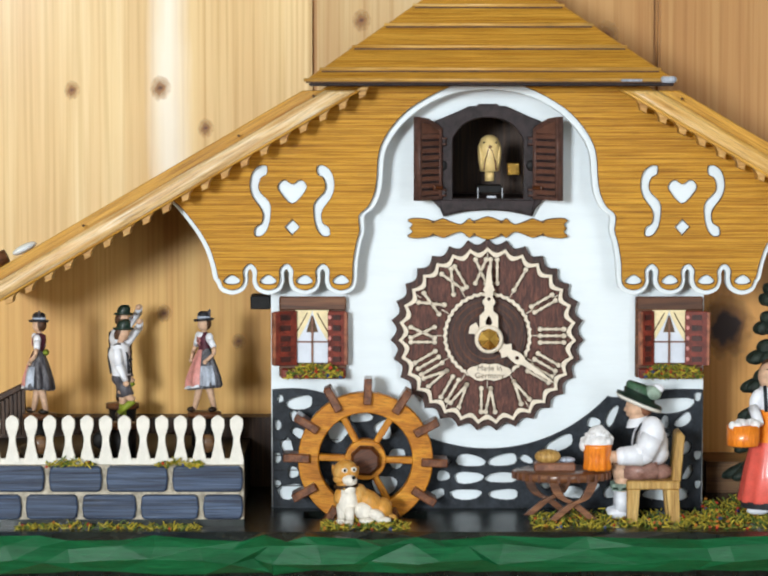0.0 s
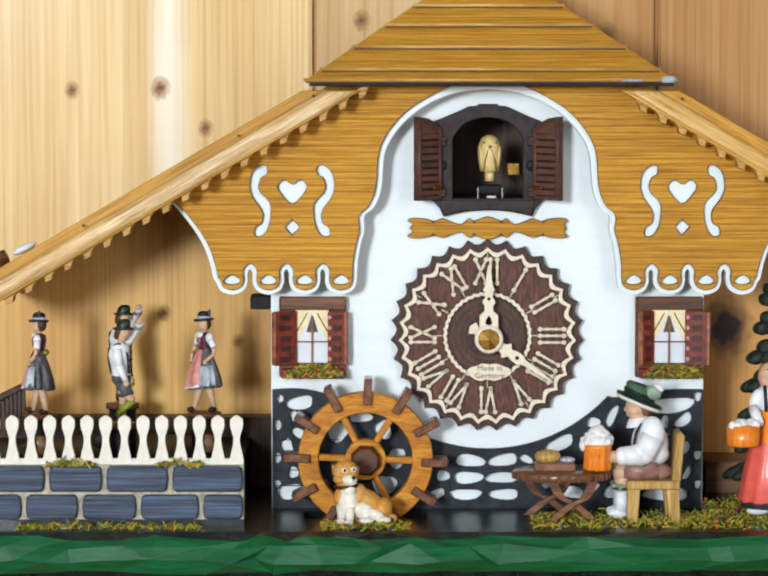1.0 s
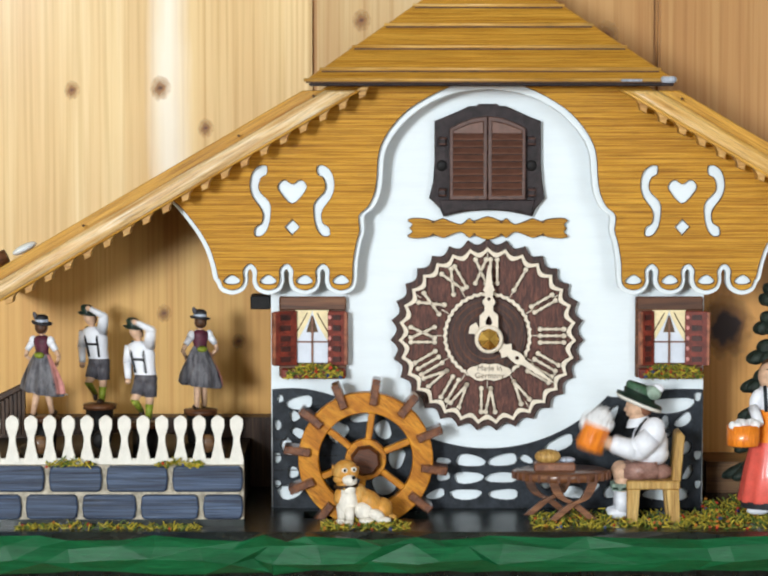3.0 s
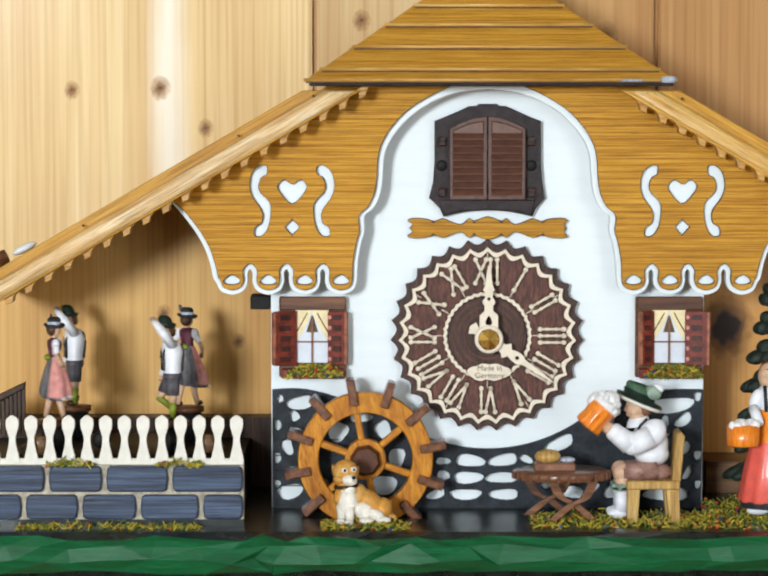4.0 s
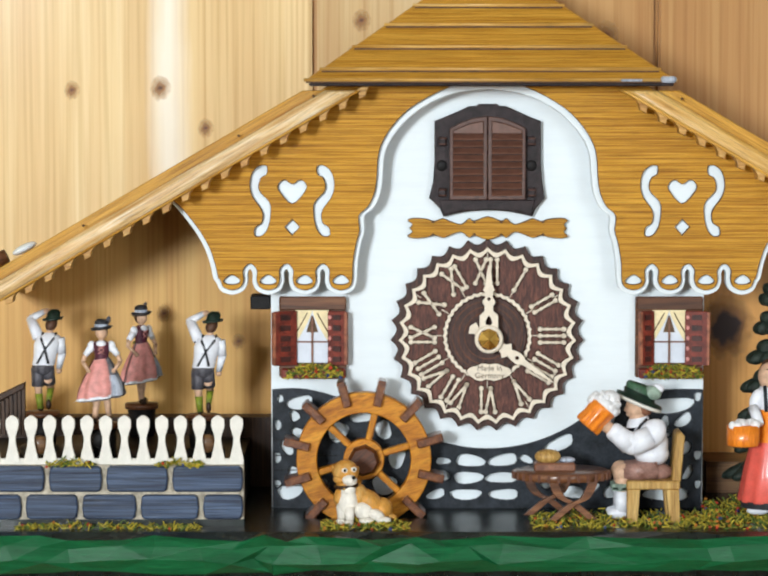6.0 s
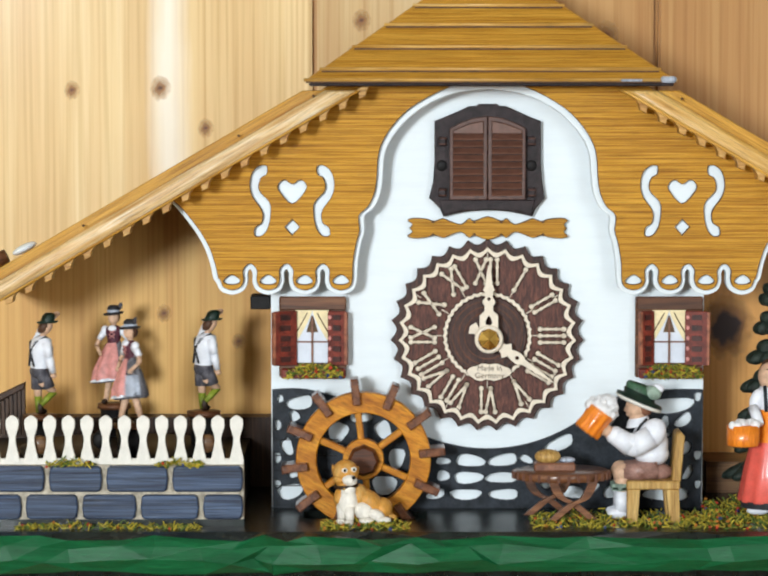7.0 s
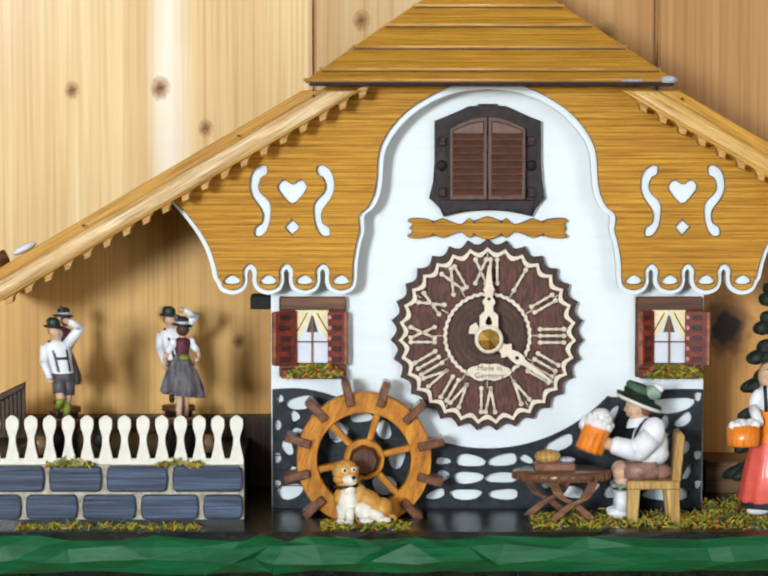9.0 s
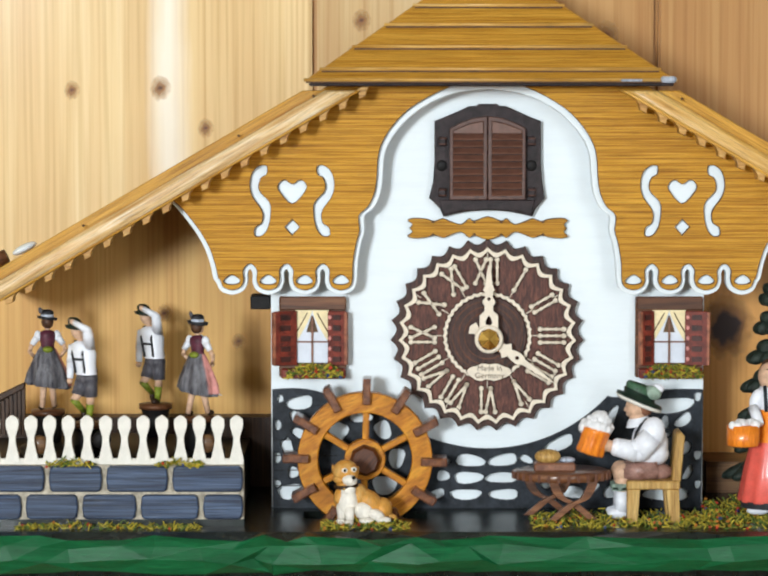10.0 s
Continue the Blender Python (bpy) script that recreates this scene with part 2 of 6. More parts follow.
MAUVE = paint("mauve_brown_figurine_paint", (0.33, 0.185, 0.15), 0.45, 0.25, 200, 0.15, tint=(0.19, 0.085, 0.06))
CLOTH_DARK = paint("charcoal_figurine_paint", (0.03, 0.03, 0.035), 0.5, 0.3, 300)
CLOTH_PINK = paint("pink_figurine_paint", (0.70, 0.30, 0.27), 0.5, 0.15, 300)
CLOTH_PALE = paint("pale_blue_figurine_paint", (0.46, 0.51, 0.60), 0.5, 0.25, 180, tint=(0.20, 0.22, 0.27), streak=(2, 2, 0.5))
CLOTH_PURPLE = paint("plum_figurine_paint", (0.10, 0.022, 0.04), 0.5, 0.25, 300)
CLOTH_GREEN = paint("lime_figurine_paint", (0.22, 0.27, 0.025), 0.5, 0.25, 300)
HAT_GREEN = paint("bottle_green_figurine_paint", (0.012, 0.030, 0.020), 0.42, 0.35, 260, 0.1, tint=(0.004, 0.010, 0.007))
HAT_MID = paint("moss_green_figurine_paint", (0.05, 0.12, 0.065), 0.42, 0.4, 200, 0.1, tint=(0.010, 0.030, 0.016))
HAT_PALE = paint("pale_green_figurine_paint", (0.30, 0.40, 0.32), 0.45, 0.25, 260)
SHOE = paint("dark_brown_figurine_paint", (0.035, 0.018, 0.010), 0.45, 0.3, 300)
LEATHER = paint("brown_figurine_paint", (0.24, 0.105, 0.06), 0.45, 0.3, 200, 0.15, tint=(0.13, 0.05, 0.03))
CLOTH_RED = paint("red_figurine_paint", (0.74, 0.11, 0.08), 0.42, 0.08, 160, 0.15)
ORANGE = paint("orange_beer_paint", (0.85, 0.25, 0.02), 0.3, 0.2, 220, 0.4, tint=(0.62, 0.13, 0.008), streak=(2.5, 2.5, 0.5))
FOAM = paint("white_foam_paint", (0.82, 0.82, 0.83), 0.45, 0.06, 500, 0.1, bump=0.6)
CHAIR_WOOD = wood("straw_coloured_chair_wood", (0.62, 0.42, 0.15), (0.48, 0.29, 0.085), (0.30, 0.16, 0.04), 500, 40, "z", 0.5, 0.1, 0.3, 0.7)
DOG_GOLD = paint("golden_fur_paint", (0.60, 0.28, 0.05), 0.45, 0.25, 180, tint=(0.62, 0.37, 0.12), bump=0.8, streak=(1, 1, 0.4))
DOG_WHITE = paint("cream_fur_paint", (0.82, 0.77, 0.68), 0.5, 0.12, 220, bump=0.6, streak=(1, 1, 0.4))
BIRD = paint("yellow_painted_bird", (0.78, 0.57, 0.24), 0.4, 0.08, 200, 0.1)
TREE_GREEN = paint("dark_fir_green_paint", (0.026, 0.040, 0.030), 0.5, 0.4, 300, bump=0.8)
MOSS = [paint("moss_%s" % n, c, 0.7, 0.25, 500) for n, c in (("yellow", (0.64, 0.50, 0.05)), ("olive", (0.36, 0.32, 0.04)), ("green", (0.12, 0.19, 0.03)), ("red", (0.50, 0.05, 0.02)), ("orange", (0.55, 0.20, 0.03)), ("blue", (0.04, 0.07, 0.22)))]
PLASTER = paint("room_plaster", (0.47, 0.46, 0.44), 0.8, 0.05, 6)
FLOORING = wood("room_floor_boards", (0.42, 0.26, 0.13), (0.32, 0.18, 0.08), (0.2, 0.1, 0.04), 20, 2, "y")

# ---------------------------------------------------------------- building helpers


def part(name, data, material, parent, label=""):
    """Links a bmesh or mesh as one object; under a thing or part when given one."""
    if isinstance(data, bmesh.types.BMesh):
        me = bpy.data.meshes.new(name)
        data.to_mesh(me)
        data.free()
    else:
        me = data
    if material is not None and not me.materials:
        for m in material if isinstance(material, (list, tuple)) else [material]:
            me.materials.append(m)
    ob = new(name, me)
    if parent is not None:
        ob.parent = parent
        root = parent
        while root.parent is not None:
            root = root.parent
        if parent is root:
            ob.matrix_parent_inverse = rest(parent).inverted()
    if label:
        ob["label"] = label
    return ob


def rest(ob):
    return Matrix.LocRotScale(ob.location, ob.rotation_euler, None)


def smooth(pts, n=5, closed=True):
    """Catmull-Rom curve through the points of a profile."""
    out, k = [], len(pts)
    for i in range(k if closed else k - 1):
        a, b, c, d = (Vector(pts[j % k] if closed else pts[min(max(j, 0), k - 1)]) for j in (i - 1, i, i + 1, i + 2))
        for s in range(n):
            t = s / n
            out.append(tuple(0.5 * (2 * b + (c - a) * t + (2 * a - 5 * b + 4 * c - d) * t * t + (3 * b - a - 3 * c + d) * t ** 3)))
    if not closed:
        out.append(tuple(pts[-1]))
    return out


def ring(cx, cz, rx, rz=None, n=24, turn=0.0):
    rz = rx if rz is None else rz
    ct, st = math.cos(turn), math.sin(turn)
    out = []
    for i in range(n):
        a = 2 * math.pi * i / n
        u, w = rx * math.cos(a), rz * math.sin(a)
        out.append((cx + u * ct - w * st, cz + u * st + w * ct))
    return out


def cut(outlines, y_front, y_back, bevel=0.0):
    """A board sawn in the upright plane: the first outline is its edge, the others are holes."""
    cu = bpy.data.curves.new("cut", "CURVE")
    cu.dimensions, cu.fill_mode = "2D", "BOTH"
    cu.extrude = max(abs(y_back - y_front) / 2 - bevel, 0.00005)
    cu.bevel_depth, cu.bevel_resolution, cu.offset = bevel, 1 if bevel < 0.001 else 3, -bevel
    for pts in outlines:
        sp = cu.splines.new("POLY")
        sp.points.add(len(pts) - 1)
        for p, (x, z) in zip(sp.points, pts):
            p.co = (x, z, 0, 1)
        sp.use_cyclic_u = True
    ob = bpy.data.objects.new("cut", cu)
    me = bpy.data.meshes.new_from_object(ob)
    me.transform(Matrix.Translation((0, (y_front + y_back) / 2, 0)) @ Matrix.Rotation(radians(90), 4, "X"))
    me.materials.clear()
    bpy.data.objects.remove(ob)
    bpy.data.curves.remove(cu)
    bm = bmesh.new()
    bm.from_mesh(me)
    bmesh.ops.remove_doubles(bm, verts=bm.verts[:], dist=0.00001)
    bm.to_mesh(me)
    bm.free()
    return me


def laid(outlines, z_low, z_high, bevel=0.0):
    """The same for a board that lies flat; outlines in x and y."""
    me = cut(outlines, z_low, z_high, bevel)
    me.transform(Matrix.Translation((0, 0, (z_low + z_high) / 2)) @ Matrix.Rotation(radians(-90), 4, "X") @ Matrix.Translation((0, -(z_low + z_high) / 2, 0)))
    return me


def block(x0, x1, y0, y1, z0, z1, bevel=0.0, seg=1):
    bm = bmesh.new()
    bmesh.ops.create_cube(bm, size=1)
    for v in bm.verts:
        v.co = Vector(((x0 + x1) / 2 + v.co.x * (x1 - x0), (y0 + y1) / 2 + v.co.y * (y1 - y0), (z0 + z1) / 2 + v.co.z * (z1 - z0)))
    if bevel:
        bmesh.ops.bevel(bm, geom=bm.edges[:], offset=bevel, segments=seg, affect="EDGES")
    return bm


def burnt(ob, material):
    """Sawn edges browned by the cutter; the face keeps its own paint."""
    ob.data.materials.append(material)
    k = len(ob.data.materials) - 1
    for f in ob.data.polygons:
        if abs(f.normal.y) < 0.97:
            f.material_index = k
    return ob


class Clay:
    """Collects rounded pieces, each in its own paint, into one mesh."""

    def __init__(self):
        self.bm, self.mats = bmesh.new(), []

    def slot(self, m):
        if m not in self.mats:
            self.mats.append(m)
        return self.mats.index(m)

    def take(self, verts, m, flat=False):
        k = self.slot(m)
        for f in {f for v in verts for f in v.link_faces}:
            f.material_index, f.smooth = k, not flat

    def ball(self, c, r, m, turn=(0, 0, 0), seg=16):
        r = (r, r, r) if isinstance(r, (int, float)) else r
        mat = Matrix.Translation(c) @ Euler([radians(a) for a in turn]).to_matrix().to_4x4() @ Matrix.Diagonal((*r, 1))
        got = bmesh.ops.create_uvsphere(self.bm, u_segments=seg, v_segments=max(6, seg * 2 // 3), radius=1, matrix=mat)
        self.take(got["verts"], m)
        return self

    def limb(self, a, b, ra, rb, m, seg=12, caps=True):
        a, b = Vector(a), Vector(b)
        q = (b - a).to_track_quat("Z", "Y").to_matrix().to_4x4()
        got = bmesh.ops.create_cone(self.bm, cap_ends=caps, segments=seg, radius1=ra, radius2=rb, depth=(b - a).length, matrix=Matrix.Translation((a + b) / 2) @ q)
        self.take(got["verts"], m)
        return self

    def box(self, c, size, m, turn=(0, 0, 0), bevel=0.0):
        mat = Matrix.Translation(c) @ Euler([radians(a) for a in turn]).to_matrix().to_4x4() @ Matrix.Diagonal((*size, 1))
        got = bmesh.ops.create_cube(self.bm, size=1, matrix=mat)
        vs = got["verts"]
        if bevel:
            es = list({e for v in vs for e in v.link_edges})
            vs = bmesh.ops.bevel(self.bm, geom=es, offset=bevel, segments=2, affect="EDGES")["verts"]
        self.take(vs, m, True)
        return self

    def lathe(self, c, profile, m, seg=28, arc=(0, 360), fold=0.0, folds=9, tilt=0.0, squash=1.0):
        """profile: (radius, height) pairs; fold ripples the lower rim of a skirt."""
        full = arc[1] - arc[0] >= 360
        cols = seg if full else seg + 1
        top = max(h for _, h in profile)
        low = min(h for _, h in profile)
        rows = []
        for r, h in profile:
            row = []
            for i in range(cols):
                a = radians(arc[0] + (arc[1] - arc[0]) * i / seg)
                k = 1 + fold * math.sin(a * folds) * (top - h) / max(top - low, 1e-6)
                row.append(self.bm.verts.new((c[0] + r * k * math.cos(a), c[1] + squash * r * k * math.sin(a), c[2] + h + tilt * r * math.cos(a))))
            rows.append(row)
        k = self.slot(m)
        for r0, r1 in zip(rows, rows[1:]):
            for i in range(cols if full else cols - 1):
                j = (i + 1) % cols
                f = self.bm.faces.new((r0[i], r0[j], r1[j], r1[i]))
                f.material_index, f.smooth = k, True
        return self

    def done(self, name, parent=None, label=""):
        bmesh.ops.recalc_face_normals(self.bm, faces=self.bm.faces[:])
        return part(name, self.bm, self.mats, parent, label)


def empty(name, at, label, category, group=""):
    ob = new(name)
    ob.location = at
    ob.empty_display_size = 0.01
    return tagged(ob, label, category, group)


# ---------------------------------------------------------------- the room
WALL = new("wall_north")
tagged(WALL, "wall of wide knotty pine boards", "wall", kind="structure")


def room():
    seams = [-2.0, -1.72, -1.45, -1.17, -0.9, -0.62, -0.33, -0.0376, 0.05, 0.1472, 0.42, 0.7, 0.98, 1.26, 1.55, 1.8, 2.0]
    part("wall_backing", block(-2.05, 2.05, 0.0055, 0.06, 0, 2.6), PINE_BROWN, WALL)
    for a, b in zip(seams, seams[1:]):
        # boards that start between x = 0.04 and 0.5 take the darker, browner pine
        part("board", block(a + 0.0013, b - 0.0013, 0, 0.007, 0.0, 2.6, 0.0012, 2), PINE_BROWN if 0.04 < a < 0.5 else PINE_PALE_BAND if -0.4 < a < -0.2 else PINE_MID if -0.1 < a < 0.1 else PINE, WALL)
    for name, bm, m in (("floor", block(-2, 2, -3.5, 0, -0.1, 0), FLOORING), ("ceiling", block(-2, 2, -3.5, 0.06, 2.6, 2.7), PLASTER),
                        ("wall_west", block(-2.1, -2, -3.5, 0.06, 0, 2.6), PLASTER), ("wall_east", block(2, 2.1, -3.5, 0.06, 0, 2.6), PLASTER)):
        tagged(part(name, bm, m, None), "plain %s of the room" % name.split("_")[0], name.split("_")[0], kind="structure")
    south = cut([[(-2, 0), (2, 0), (2, 2.6), (-2, 2.6)], [(-1.35, 1.75), (-0.55, 1.75), (-0.55, 2.55), (-1.35, 2.55)], [(0.75, 1.3), (1.75, 1.3), (1.75, 2.55), (0.75, 2.55)]], -3.5, -3.6)
    tagged(part("wall_south", south, PLASTER, None), "plain plaster wall with two window openings", "wall", kind="structure")


room()


def knots():
    """Dark knots in the boards."""
    spots = ((*(-0.169, 1.6996), 0.0065), (*(-0.1212, 1.7007), 0.0085), (*(-0.0967, 1.679), 0.0065), (*(-0.0122, 1.7372), 0.0075), (*(0.1203, 1.7293), 0.0100), (*(-0.017, 1.7192), 0.005))
    for x, z, r in spots:
        c = Clay().lathe((0, 0, 0), [(1.0, 0.0), (0.5, 0.05), (0.0001, 0.05)], KNOT_SHADE, 28)
        ob = c.done("knot", WALL)
        ob.matrix_basis = Matrix.Translation((x, -0.0002, z)) @ Matrix.Rotation(radians(90), 4, "X") @ Matrix.Diagonal((r * 0.95, r * 1.1, 0.002, 1))


knots()

# ---------------------------------------------------------------- the clock
CLOCK = empty("cuckoo_clock", (0.053, -0.1, 1.4872), "chalet cuckoo clock with honey-stained roof and white front", "cuckoo clock")
MID = 0.053


GABLE_MID = 0.0518


def mirrored(pts):
    return [(2 * GABLE_MID - x, z) for x, z in pts][::-1]


def case():
    x0, x1 = -0.0577, 0.1633
    arch = [(x0, 1.4872), (x1, 1.4872), (x1, 1.607), (0.129, 1.6968), (0.099, 1.7047), (0.0065, 1.7047), (-0.0235, 1.6968), (x0, 1.607)]
    hatch = [(0.0302, 1.644), (0.0756, 1.644), (0.0754, 1.6844), (0.0612, 1.6904), (0.0443, 1.6904), (0.0301, 1.6844)]
    part("front_board", cut([arch, hatch], -0.1, -0.094), WHITE, CLOCK, "white painted front board")
    part("case_box", cut([[(x0 + 0.003, 1.489), (x1 - 0.003, 1.489), (x1 - 0.003, 1.607), (0.099, 1.7023), (0.0065, 1.7023), (x0 + 0.003, 1.607)], [(0.0302, 1.642), (0.0763, 1.642), (0.0761, 1.6894), (0.0301, 1.6894)]], -0.0935, -0.02), WALNUT, CLOCK, "brown wooden case")
    part("hatch_back", block(0.029, 0.0777, -0.03, -0.025, 1.6395, 1.6918), SLAT, CLOCK)


case()


def fretwork(side):
    """One sawn gable board with its white backing: hearts, scrolls and hanging lobes."""
    flip = mirrored if side > 0 else (lambda p: p)
    yb, yf = -0.1200, -0.1235
    honey = [(-0.1073, 1.6467), (-0.1014, 1.6418), (-0.0933, 1.6317), (-0.0877, 1.6221), (-0.0848, 1.6134), (-0.0833, 1.6068)] + [(-0.0824, 1.606), (-0.0809, 1.6023), (-0.0765, 1.6006), (-0.072, 1.6023), (-0.0705, 1.606), (-0.0708, 1.6105), (-0.069, 1.6132), (-0.0673, 1.6139), (-0.0656, 1.6132), (-0.0639, 1.6105), (-0.0641, 1.606), (-0.0626, 1.6023), (-0.0582, 1.6006), (-0.0538, 1.6023), (-0.0523, 1.606), (-0.0525, 1.6105), (-0.0508, 1.6132), (-0.0491, 1.6139), (-0.0473, 1.6132), (-0.0456, 1.6105), (-0.0459, 1.606), (-0.0444, 1.6023), (-0.04, 1.6006), (-0.0355, 1.6023), (-0.034, 1.606), (-0.0343, 1.6105), (-0.0325, 1.6132), (-0.0308, 1.6139), (-0.0291, 1.6132), (-0.0274, 1.6105), (-0.0276, 1.606), (-0.0261, 1.6023), (-0.0217, 1.6006), (-0.0173, 1.6023), (-0.0158, 1.606)] + [(-0.0155, 1.6147), (-0.0138, 1.6246), (-0.0121, 1.6307), (-0.0126, 1.6381), (-0.0079, 1.6428), (-0.0046, 1.6500), (-0.0035, 1.6580), (-0.0030, 1.6665), (-0.0012, 1.6739), (0.0040, 1.6828), (0.0129, 1.6918), (0.0248, 1.6990), (0.0330, 1.7026), (0.0330, 1.7054), (-0.0265, 1.7047)]
    core = smooth(honey[:-2], 3, False) + honey[-2:]
    holes = [smooth([(-0.046, 1.6443), (-0.0526, 1.6509), (-0.0526, 1.6544), (-0.0497, 1.6561), (-0.046, 1.6539), (-0.0423, 1.6561), (-0.0394, 1.6544), (-0.0394, 1.6509)], 4), [(-0.046, 1.6364), (-0.0424, 1.6325), (-0.0461, 1.6285), (-0.0497, 1.6325)]]
    scroll = [(-0.0622, 1.6632), (-0.0588, 1.663), (-0.059, 1.659), (-0.0617, 1.6573), (-0.063, 1.6529), (-0.0618, 1.6495), (-0.0576, 1.645), (-0.0569, 1.6401), (-0.0581, 1.6327), (-0.0611, 1.6283), (-0.0648, 1.6283), (-0.0645, 1.6322), (-0.0616, 1.6342), (-0.0606, 1.6381), (-0.0618, 1.6421), (-0.0657, 1.6475), (-0.0672, 1.6534), (-0.0659, 1.6598)]
    holes.append(smooth(scroll, 3))
    mid = -0.0461
    holes.append([(2 * mid - x, z) for x, z in smooth(scroll, 3)][::-1])
    for cx in (-0.0765, -0.0582, -0.04, -0.0217):
        holes.append(smooth([(cx - 0.0041, 1.6052), (cx - 0.0020, 1.6038), (cx + 0.0020, 1.6038), (cx + 0.0041, 1.6052), (cx + 0.0024, 1.6073), (cx, 1.6084), (cx - 0.0024, 1.6073)], 3))
    burnt(part("gable_board", cut([flip(core)] + [flip(h) for h in holes], yf, yb, 0.0003), HONEY, CLOCK, "honey-stained sawn gable board with heart and scrolls"), SCORCH_SHADE)


def gable_backing():
    """White board behind both gable boards; its edge shows as a white rim and closes as an arch over the hatch."""
    half = [(-0.11, 1.6478), (-0.1041, 1.6417), (-0.096, 1.6315), (-0.0904, 1.6219), (-0.0874, 1.6132), (-0.086, 1.6065)] + [(-0.0845, 1.6043), (-0.0823, 1.6001), (-0.0766, 1.5981), (-0.0709, 1.6001), (-0.0687, 1.6043), (-0.0687, 1.6088), (-0.0674, 1.611), (-0.0662, 1.6088), (-0.0662, 1.6043), (-0.064, 1.6001), (-0.0583, 1.5981), (-0.0526, 1.6001), (-0.0504, 1.6043), (-0.0504, 1.6088), (-0.0492, 1.611), (-0.0479, 1.6088), (-0.0479, 1.6043), (-0.0457, 1.6001), (-0.04, 1.5981), (-0.0344, 1.6001), (-0.0321, 1.6043), (-0.0321, 1.6088), (-0.0309, 1.611), (-0.0296, 1.6088), (-0.0297, 1.6043), (-0.0274, 1.6001), (-0.0218, 1.5981), (-0.0161, 1.6001), (-0.0138, 1.6043)] + [(-0.0131, 1.6145), (-0.0114, 1.6244), (-0.0096, 1.6305), (-0.0099, 1.6378), (-0.0052, 1.6418), (-0.0018, 1.6492), (-0.0006, 1.6576), (-0.0001, 1.6658), (0.0016, 1.6726), (0.0066, 1.6808), (0.0152, 1.6894), (0.0264, 1.6962), (0.0380, 1.7000), (0.0494, 1.7012)]
    side = smooth(half, 3, False)
    outline = side + mirrored(side) + [(2 * GABLE_MID - -0.0232, 1.7042), (-0.0232, 1.7042)]
    part("gable_backing", cut([outline], -0.1200, -0.1100, 0.0004), WHITE, CLOCK, "white painted backing of the gable boards")


gable_backing()
fretwork(-1)
fretwork(1)


